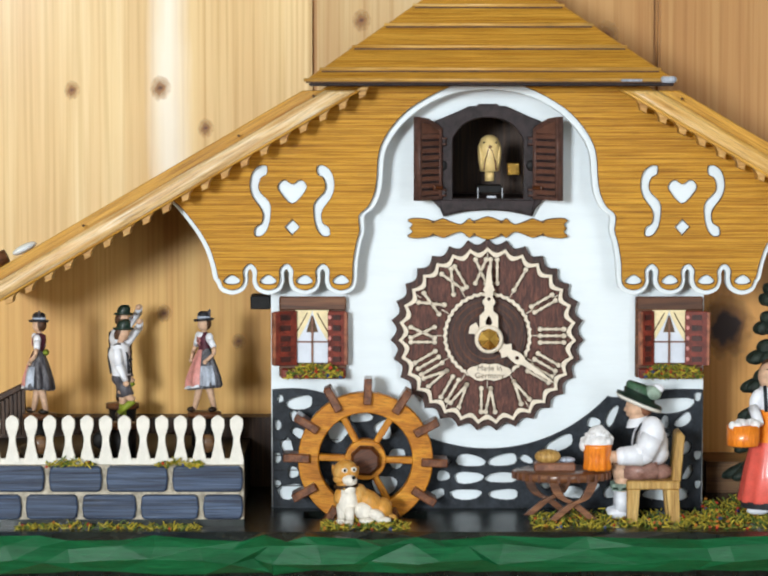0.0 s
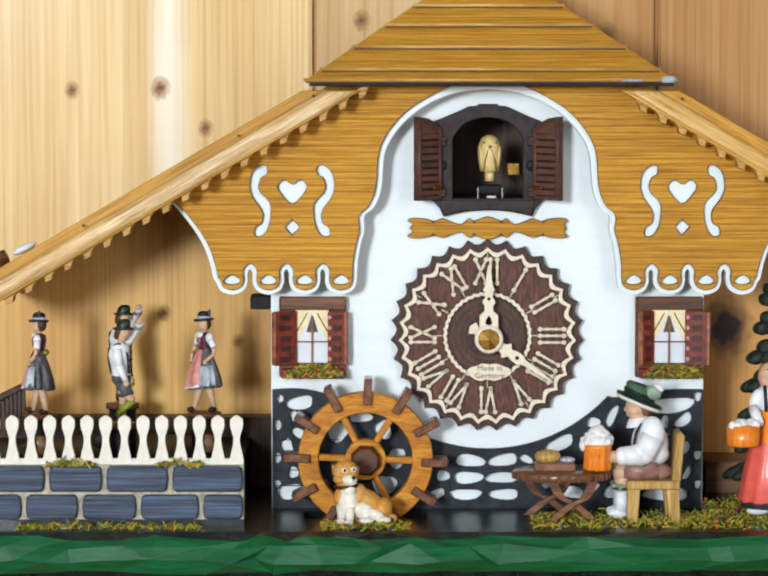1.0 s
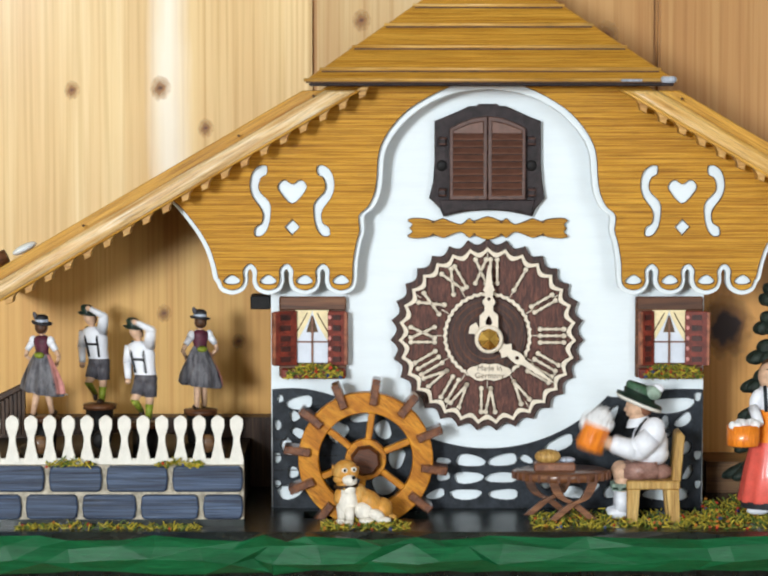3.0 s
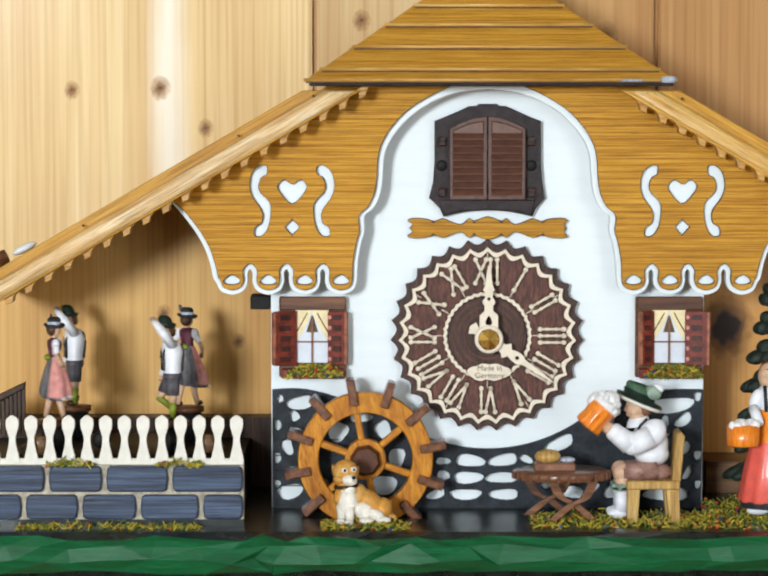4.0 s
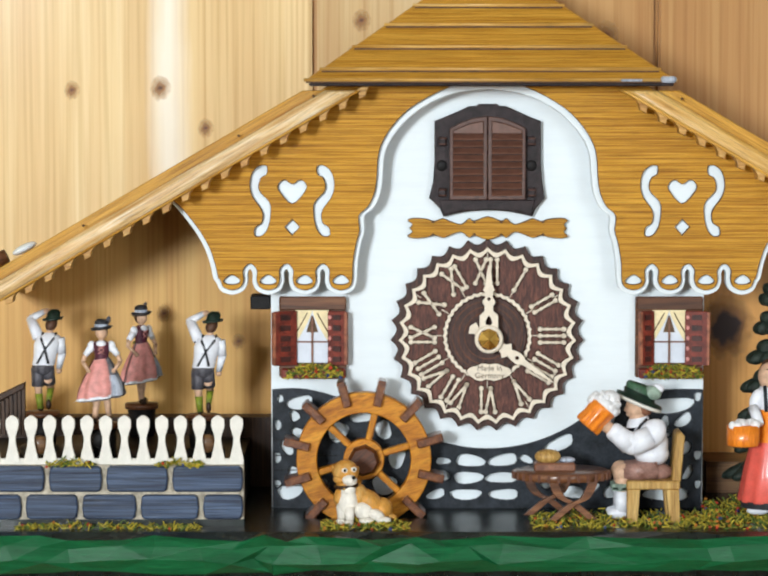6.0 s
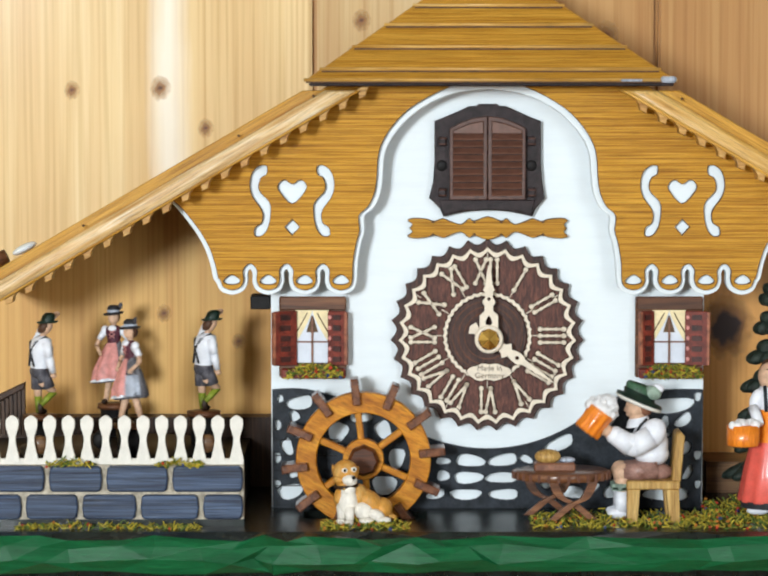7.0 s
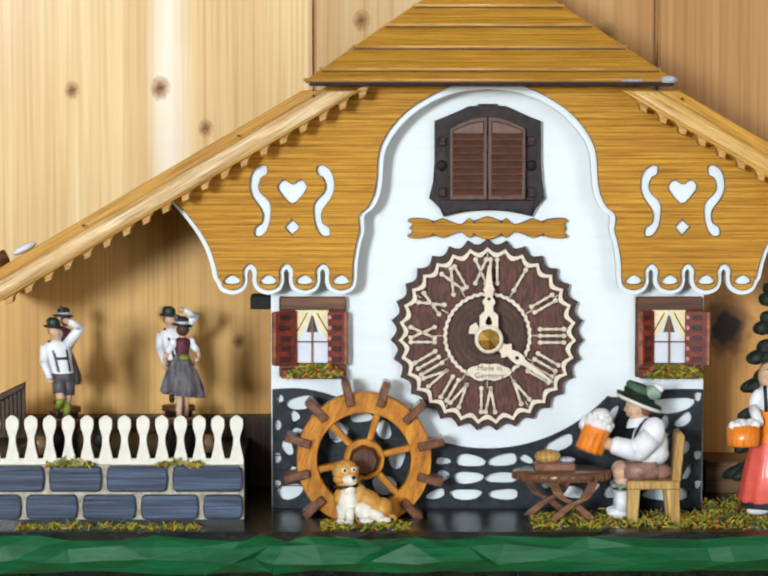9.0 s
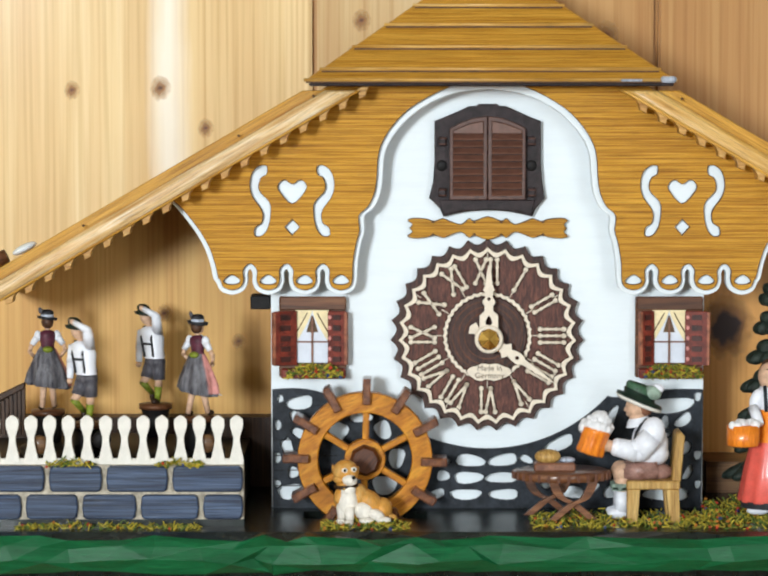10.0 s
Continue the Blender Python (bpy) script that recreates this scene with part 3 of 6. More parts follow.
def roof():
    """Two pitched slabs, moulded bargeboards with a row of teeth, and a hipped front of overlapping planks."""
    mid = 0.0526
    apex = [(0.0518, 1.7544), (-0.037, 1.7023), (-0.2064, 1.6035)]
    (ax, az), (bx, bz), (cx, cz) = apex
    for s in (-1, 1):
        mx = lambda x: x if s < 0 else 2 * mid - x
        slope = Vector((cx - bx, cz - bz)).normalized()
        nrm = Vector((-slope.y, slope.x))
        if nrm.y < 0:
            nrm = -nrm
        def quad(p, q, lo, hi):
            """Strip along the slope; its upper end is sawn level under the eave."""
            Q = Vector(q)
            ends = []
            for off in (lo, hi):
                e = Vector(p) + nrm * off
                if p[1] > bz + 0.001 and p[1] < az - 0.001:
                    e = e + slope * ((bz - 0.0012 - e.y) / slope.y)
                ends.append(e)
            pts = [(mx(v.x), v.y) for v in (ends[0], Q + nrm * lo, Q + nrm * hi, ends[1])]
            return pts if s < 0 else pts[::-1]
        part("roof_slab", cut([quad((bx + 0.004, bz + 0.0023), (cx, cz), -0.0138, -0.0112)], -0.138, -0.004), HONEY_TRIM, CLOCK)
        part("roof_slab", cut([quad((ax, az), (bx, bz), -0.0138, -0.0085)], -0.090, -0.004), HONEY_TRIM, CLOCK)
        up = (bx + 0.028, bz + 0.028 * 0.5865)
        angle = -math.atan2(slope.y, slope.x * (1 if s < 0 else -1))
        turn = Matrix.Rotation(angle, 4, "Y")

        def along(ob):
            """Lets the grain run along the slope."""
            ob.data.transform(turn.inverted())
            ob.matrix_basis = turn
            return ob

        along(part("bargeboard", cut([quad(up, (cx, cz), -0.0135, 0.0005)], -0.1465, -0.138, 0.0006), HONEY_TRIM, CLOCK, "honey-stained bargeboard"))
        along(part("bargeboard_moulding", cut([quad(up, (cx, cz), -0.0128, -0.0050)], -0.1515, -0.1450, 0.0028), MOULDING_LIT if s < 0 else MOULDING_GOLD, CLOCK, "worn half-round moulding, paler as the lit side" if s < 0 else "golden half-round moulding, darker as the shaded side"))
        along(part("bargeboard_bead", cut([quad(up, (cx, cz), -0.0140, -0.0122)], -0.1485, -0.1400, 0.0007), HONEY_TRIM, CLOCK))
        # teeth
        start, step = Vector((bx, bz)), 0.01125
        total = (Vector((cx, cz)) - start).length
        for i in range(-2 if s < 0 else -1, int(total / step)):
            p = start + slope * ((-0.0012 if s < 0 else 0.0014) + i * step) + nrm * -0.0126
            w = 0.0046
            shape = ((-1.0, 0.0), (1.0, 0.0), (0.80, -0.0012), (0.56, -0.0030), (0.52, -0.0052), (-0.30, -0.0056), (-0.36, -0.0034), (-0.70, -0.0020))
            pts = [p + slope * (w * a) + Vector((0, b)) for a, b in shape]
            pts = [(mx(v.x), v.y) for v in pts]
            part("tooth", cut([pts if s < 0 else pts[::-1]], -0.1455, -0.134, 0.0003), TOOTH_WOOD, CLOCK)
    for x, z in [(-0.0714, 1.6791), (-0.1479, 1.6348), (0.1462, 1.6971), (-0.0346, 1.6985)]:
        Clay().ball((x, -0.1512, z), (0.0007, 0.0006, 0.0007), SCORCH_SHADE, seg=8).done("nail", CLOCK)
    # hipped front: planks lie on a plane that leans back
    steps = (0.0, 0.085, 0.262, 0.438, 0.595, 0.752, 1.0)
    z0, z1 = 1.7057, 1.7057 + 0.062
    half = 0.1419 - 0.0521
    for f0, f1 in zip(steps, steps[1:]):
        y0, y1 = -0.154 + 0.055 * f0, -0.154 + 0.055 * f1
        za, zb = z0 + (z1 - z0) * f0, z0 + (z1 - z0) * f1 + 0.001
        w0, w1 = half * (1 - f0) + 0.0015, half * (1 - f1) + 0.0005
        m0 = 0.0521
        bm = bmesh.new()
        t = 0.0036
        vs = [bm.verts.new(c) for c in ((m0 - w0, y0 - t, za), (m0 + w0, y0 - t, za), (m0 + w1, y1 - 0.0004, zb), (m0 - w1, y1 - 0.0004, zb),
                                        (m0 - w0, y0 + 0.004, za), (m0 + w0, y0 + 0.004, za), (m0 + w1, y1 + 0.004, zb), (m0 - w1, y1 + 0.004, zb))]
        for q in ((0, 1, 2, 3), (7, 6, 5, 4), (4, 5, 1, 0), (5, 6, 2, 1), (6, 7, 3, 2), (7, 4, 0, 3)):
            bm.faces.new([vs[k] for k in q])
        bmesh.ops.bevel(bm, geom=bm.edges[:], offset=0.0005, segments=1, affect="EDGES")
        part("roof_plank", bm, HONEY_TRIM, CLOCK)
        # rounded strip in paler wood paints the highlight on the plank's lower edge
        c = Clay().limb((m0 - w0, y0 - 0.0026, za + 0.0007), (m0 + w0, y0 - 0.0026, za + 0.0007), 0.0008, 0.0008, MOULDING_GOLD, 10)
        c.done("plank_edge", CLOCK)
        # thin dark strip paints the shadow under that edge
        part("plank_gap", block(m0 - w0 + 0.001, m0 + w0 - 0.001, y0 - 0.0030, y0, za - 0.0008, za - 0.0001), SCORCH_SHADE, CLOCK)
    part("eave_tip", block(0.1352, 0.1428, -0.1592, -0.150, 1.7050, 1.7082, 0.0010), CLOTH_PALE, CLOCK, "chipped grey tip of the eave")
    part("eave_scrape", block(0.1155, 0.1262, -0.1588, -0.150, 1.7056, 1.7068, 0.0005), CLOTH_PALE, CLOCK, "pale scraped patch on the eave")
    for px, pz, r in ((*(-0.1833, 1.6203), 0.0052), (*(0.1073, 1.7298), 0.0044)):
        Clay().ball((px, -0.100 if px < 0 else -0.062, pz), (r * 1.3, 0.006, r * 0.42), WHITE, (0, -26 if px < 0 else 32, 0), 16).done("roof_stone", CLOCK, "pale painted stone on the roof")
    Clay().limb((-0.2009, -0.1, 1.6125), (-0.1923, -0.1, 1.6165), 0.0042, 0.0036, WALNUT).done("roof_log", CLOCK, "brown log on the roof")
    part("eave_strip", block(-0.0367, 0.1421, -0.152, -0.135, 1.7033, 1.7052, 0.0006), FRAME_BROWN, CLOCK, "dark strip under the hipped eave")


roof()


def timber_base():
    """Blue-black boards at the foot of the front, pierced so that the white shows like stones."""
    arc = [(0.0531 + 0.0829 * math.cos(radians(a)), 1.6006 + 0.0829 * math.sin(radians(a))) for a in range(-139, -41, 3)]
    top_r = [(0.1143, 1.5448), (0.1195, 1.5441), (0.134, 1.5471), (0.149, 1.5482), (0.1628, 1.5482)]
    top_l = [(-0.057, 1.5482), (-0.046, 1.5487), (-0.036, 1.5476), (-0.0235, 1.5441), (-0.011, 1.5396)]
    outline = smooth(top_l, 3, False) + arc + smooth(top_r, 3, False) + [(0.1623, 1.4873), (-0.0568, 1.4873)]
    stones = [(-0.043, 1.5414, 0.0063, 0.0033, 10), (-0.053, 1.5436, 0.0015, 0.002, 0), (-0.0235, 1.5265, 0.005, 0.0045, 60), (-0.0543, 1.53, 0.0015, 0.0027, 0), (-0.0458, 1.5346, 0.0023, 0.0027, 20), (-0.0441, 1.526, 0.0033, 0.0023, -30), (-0.0496, 1.5189, 0.0027, 0.0043, 20), (-0.0544, 1.5131, 0.0015, 0.0027, 0), (-0.0466, 1.5056, 0.0025, 0.003, 0), (-0.0544, 1.4997, 0.0015, 0.002, 0), (-0.0481, 1.4957, 0.006, 0.0037, 12)]
    stones += [(0.0003, 1.499, 0.0057, 0.0047, 0), (-0.0005, 1.5275, 0.0037, 0.0047, 25), (0.0165, 1.5207, 0.003, 0.0023, 40), (0.0303, 1.5038, 0.003, 0.0027, 0), (0.0303, 1.5114, 0.0035, 0.0018, 0), (0.0266, 1.4942, 0.0045, 0.0023, 20), (0.0441, 1.5116, 0.007, 0.003, -6), (0.0609, 1.5119, 0.007, 0.003, 8), (0.0431, 1.5028, 0.007, 0.003, 0), (0.0599, 1.5028, 0.0073, 0.0027, 0), (0.0419, 1.4942, 0.0075, 0.0027, 0)]
    stones += [(0.0614, 1.4942, 0.007, 0.0027, 0), (0.0899, 1.5204, 0.007, 0.0033, 25), (0.0726, 1.5124, 0.0035, 0.0018, -25), (0.0955, 1.4954, 0.0065, 0.003, -5), (0.1163, 1.5346, 0.0023, 0.0055, -25), (0.1071, 1.5313, 0.0033, 0.0025, 0), (0.1471, 1.5401, 0.0105, 0.0037, 5), (0.1531, 1.5325, 0.0045, 0.0027, 40), (0.1436, 1.5315, 0.002, 0.0033, 0), (0.1449, 1.4942, 0.011, 0.0033, 0)]
    stones += [(0.1161, 1.4954, 0.0035, 0.0033, 10), (0.1556, 1.5056, 0.0018, 0.004, -25), (0.1548, 1.5182, 0.002, 0.0035, -20), (0.1603, 1.5446, 0.0018, 0.0023, 0), (0.1452, 1.5252, 0.002, 0.001, 0), (0.1605, 1.5146, 0.0018, 0.0023, 0), (0.1607, 1.4995, 0.0015, 0.002, 0), (0.1068, 1.4972, 0.0035, 0.002, 40), (-0.0118, 1.5341, 0.0053, 0.0027, 0), (-0.0311, 1.4992, 0.003, 0.003, 0), (0.083, 1.4992, 0.0025, 0.002, 0), (0.0065, 1.5129, 0.0037, 0.005, -10)]
    holes = []
    for x, z, rx, rz, turn in stones:
        rx, rz = rx * 1.08, rz * 1.08
        pts = []
        for i in range(14):
            a = 2 * math.pi * i / 14
            k = 1 / (abs(math.cos(a)) ** 2.7 + abs(math.sin(a)) ** 2.7) ** (1 / 2.7) * (1 + 0.09 * math.sin(3 * a + x * 900))
            u, w = rx * k * math.cos(a), rz * k * math.sin(a)
            c, s = math.cos(radians(turn)), math.sin(radians(turn))
            pts.append((x + u * c - w * s, z + u * s + w * c))
        holes.append(pts)
    part("pierced_board", cut([outline] + holes, -0.1045, -0.1002), NAVY, CLOCK, "blue-black pierced board with stone-shaped openings")
    for z in (1.5402, 1.5317, 1.5226, 1.5145, 1.507, 1.4989):
        part("board_joint", block(-0.0359 if z > 1.53 else -0.0568, -0.0234, -0.1049, -0.1044, z - 0.0002, z + 0.0002), BLACK, CLOCK)


timber_base()


def name_board():
    """Small wavy wooden panel under the hatch."""
    up = smooth([(0.0129, 1.6308), (0.0144, 1.6328), (0.0119, 1.6348), (0.0152, 1.636), (0.0219, 1.6355), (0.0254, 1.6343), (0.0299, 1.6358), (0.0338, 1.6343), (0.0393, 1.6328), (0.0433, 1.6358), (0.0458, 1.6345), (0.0528, 1.6368), (0.0597, 1.6345), (0.0622, 1.6358), (0.0662, 1.6328), (0.0717, 1.6343), (0.0757, 1.6358), (0.0801, 1.6343), (0.0836, 1.6355), (0.0903, 1.636), (0.0936, 1.6348), (0.0916, 1.6328), (0.0929, 1.6308)], 3, False)
    z = 1.6308
    low = [(x, 2 * z - q) for x, q in up][::-1]
    panel = burnt(part("wavy_panel", cut([up + low], -0.1045, -0.1, 0.0003), HONEY, CLOCK, "honey-stained wavy wooden panel"), SCORCH_SHADE)
    for x in (0.0249, 0.0459, 0.0596, 0.0808):
        for s in (-1, 1):
            c = Clay().ball((x, -0.1046, z + s * 0.003242), (0.0008, 0.0004, 0.0008), LINE, seg=8)
            c.done("drilled_dot", panel)


name_board()


def dial():
    cx, cz = (0.0525, 1.5764)
    R = 0.048501
    def scallop(r, amp, n=31, count=248):
        return [(cx + (r - amp * abs(math.sin(math.pi * k * n / count))) * math.sin(2 * math.pi * k / count), cz + (r - amp * abs(math.sin(math.pi * k * n / count))) * math.cos(2 * math.pi * k / count)) for k in range(count)]

    thing = part("dial", cut([scallop(R + 0.0006, 0.0030)], -0.107, -0.1002, 0.0004), DIAL_DARK, CLOCK, "dark mahogany dial with scalloped rim")
    part("dial_field", cut([scallop(R - 0.0042, 0.0026)], -0.1085, -0.1072), DIAL_WOOD, thing)
    burnt(part("rim_band", cut([scallop(R - 0.0029, 0.0028), scallop(R - 0.0058, 0.0029)], -0.1105, -0.1086, 0.0003), CREAM, thing, "cream scalloped band"), SCORCH_SHADE)
    inner = 0.023131
    burnt(part("inner_ring", cut([scallop(inner, 0.0008, 40, 240), scallop(inner - 0.0024, 0.0007, 40, 240)], -0.1105, -0.1086, 0.0003), CREAM, thing, "cream beaded ring"), SCORCH_SHADE)
    part("centre_disc", cut([ring(cx, cz, 0.019898, n=48)], -0.1095, -0.1086, 0.0003), DIAL_DARK, thing)
    for r in (0.018, 0.015, 0.012):
        part("turned_ring", cut([ring(cx, cz, r, n=48), ring(cx, cz, r - 0.0005, n=48)], -0.1099, -0.1096), HUB_WOOD, thing)
    # numerals, each stroke a turned bar with bead ends, leaning on the radius
    words = {1: "I", 2: "II", 3: "III", 4: "IIII", 5: "V", 6: "VI", 7: "VII", 8: "VIII", 9: "IX", 10: "X", 11: "XI", 12: "XII"}
    lo, hi = 0.026862, 0.038801
    wide = {"I": 0.0034, "V": 0.0060, "X": 0.0064}
    for hour, text in words.items():
        c = Clay()
        total = sum(wide[ch] for ch in text)
        u = -total / 2
        strokes = []
        for ch in text:
            w = wide[ch]
            if ch == "I":
                strokes.append((u + w / 2, lo, u + w / 2, hi))
            elif ch == "V":
                strokes += [(u + w * 0.1, hi, u + w / 2, lo), (u + w * 0.9, hi, u + w / 2, lo)]
            else:
                strokes += [(u + w * 0.08, hi, u + w * 0.92, lo), (u + w * 0.92, hi, u + w * 0.08, lo)]
            u += w
        for x0, r0, x1, r1 in strokes:
            a, b = Vector((x0, 0, r0)), Vector((x1, 0, r1))
            c.limb(a, b, 0.00075, 0.00075, CREAM, 6)
            shift = Vector((0, 0.0010, 0))
            c.limb(a + shift, b + shift, 0.0012, 0.0012, SCORCH_SHADE, 6)
            for f, s in ((0.0, 0.0014), (0.3, 0.0010), (0.68, 0.0010), (1.0, 0.0014)):
                p = a.lerp(b, f)
                c.ball(p, (s, 0.0007, s), CREAM, seg=8)
                c.ball(p + shift, (s + 0.0004, 0.0006, s + 0.0004), SCORCH_SHADE, seg=8)
        ob = c.done("numeral", thing)
        ob.matrix_basis = Matrix.Translation((cx, -0.1098, cz)) @ Matrix.Rotation(radians(30 * hour), 4, "Y")
    for k in range(12):
        a = radians(30 * k + 0)
        c = Clay().limb((0, 0, inner - 0.0005), (0, 0, lo), 0.0003, 0.0003, CREAM, 6).limb((0, 0, hi), (0, 0, R - 0.0055), 0.0003, 0.0003, CREAM, 6)
        ob = c.done("numeral_pin", thing)
        ob.matrix_basis = Matrix.Translation((cx, -0.1092, cz)) @ Matrix.Rotation(a, 4, "Y")
    plaque = smooth([(0.0418, 1.5578), (0.0433, 1.5606), (0.0468, 1.5616), (0.05, 1.5628), (0.0537, 1.5623), (0.0572, 1.5628), (0.0607, 1.5613), (0.0637, 1.5603), (0.0652, 1.5578), (0.0627, 1.5556), (0.0592, 1.5543), (0.0558, 1.5533), (0.0523, 1.5541), (0.0488, 1.5533), (0.0453, 1.5546)], 3)
    burnt(part("plaque", cut([plaque], -0.1118, -0.1096, 0.0003), CREAM, thing, "cream lettered plaque"), SCORCH_SHADE)
    for text, py in (("Made in", 1.5588), ("Germany", 1.5551)):
        cu = bpy.data.curves.new("lettering", "FONT")
        cu.body, cu.size, cu.align_x, cu.extrude = text, 0.0040, "CENTER", 0.0001
        tmp = bpy.data.objects.new("lettering", cu)
        me = bpy.data.meshes.new_from_object(tmp)
        me.materials.clear()
        me.transform(Matrix.Translation((0.0536, -0.1119, py)) @ Matrix.Rotation(radians(90), 4, "X"))
        bpy.data.objects.remove(tmp)
        part("lettering", me, LINE, thing, "brown lettering")
    cx, cz = (0.0529, 1.5756)
    # pointers on their post, which stands well forward of the dial
    part("post", Clay().limb((cx, -0.119, cz), (cx, -0.1085, cz), 0.0025, 0.0025, BRASS, 16).bm, BRASS, thing)
    def hand_board(name, pts, holes, turn, y):
        """pts: half profile (half width, height along the pointer)."""
        prof = [(w, h) for w, h in pts] + [(-w, h) for w, h in pts[::-1] if w > 0]
        ob = part(name, cut([prof] + holes, -0.0006, 0.0006, 0.0002), CREAM, thing, "cream pierced clock pointer")
        ob.matrix_basis = Matrix.Translation((cx, y, cz)) @ Matrix.Rotation(radians(turn), 4, "Y")

    m = 0.000248
    hand_board("long_pointer", [(22 * m, 0), (19 * m, 25 * m), (19 * m, 48 * m), (9 * m, 58 * m), (9 * m, 68 * m), (13 * m, 74 * m), (13 * m, 78 * m), (8 * m, 84 * m), (8 * m, 95 * m), (12 * m, 100 * m), (7 * m, 112 * m), (4 * m, 140 * m), (1 * m, 152 * m)],
               [smooth([(0, 28 * m), (7 * m, 33 * m), (0, 48 * m), (-7 * m, 33 * m)], 3), ring(0, 82 * m, 3.5 * m, n=10)], 0, -0.1190)
    hand_board("short_pointer", [(1 * m, -46 * m), (14 * m, -40 * m), (8 * m, -30 * m), (20 * m, 0), (17 * m, 22 * m), (10 * m, 30 * m), (10 * m, 36 * m), (18 * m, 44 * m), (8 * m, 52 * m), (11 * m, 62 * m), (12 * m, 74 * m), (6 * m, 88 * m), (5 * m, 120 * m), (1 * m, 160 * m)],
               [ring(0, 70 * m, 4 * m, n=10)], 124, -0.1170)
    c = Clay()
    c.lathe((0, 0, 0), [(29 * m, -0.0006), (29 * m, 0.0006), (24 * m, 0.0012), (22 * m, 0.0010)], CREAM, 32)
    c.done("boss_ring", thing).matrix_basis = Matrix.Translation((cx, -0.1198, cz)) @ Matrix.Rotation(radians(90), 4, "X")
    c = Clay()
    c.lathe((0, 0, 0), [(22 * m, 0.0), (20 * m, 0.0014), (0.00002, 0.0034)], BRASS, 8)
    for f in c.bm.faces:
        f.smooth = False
    c.done("brass_nut", thing, "polished faceted brass nut").matrix_basis = Matrix.Translation((cx, -0.1206, cz)) @ Matrix.Rotation(radians(90), 4, "X")


dial()

DOORS = []


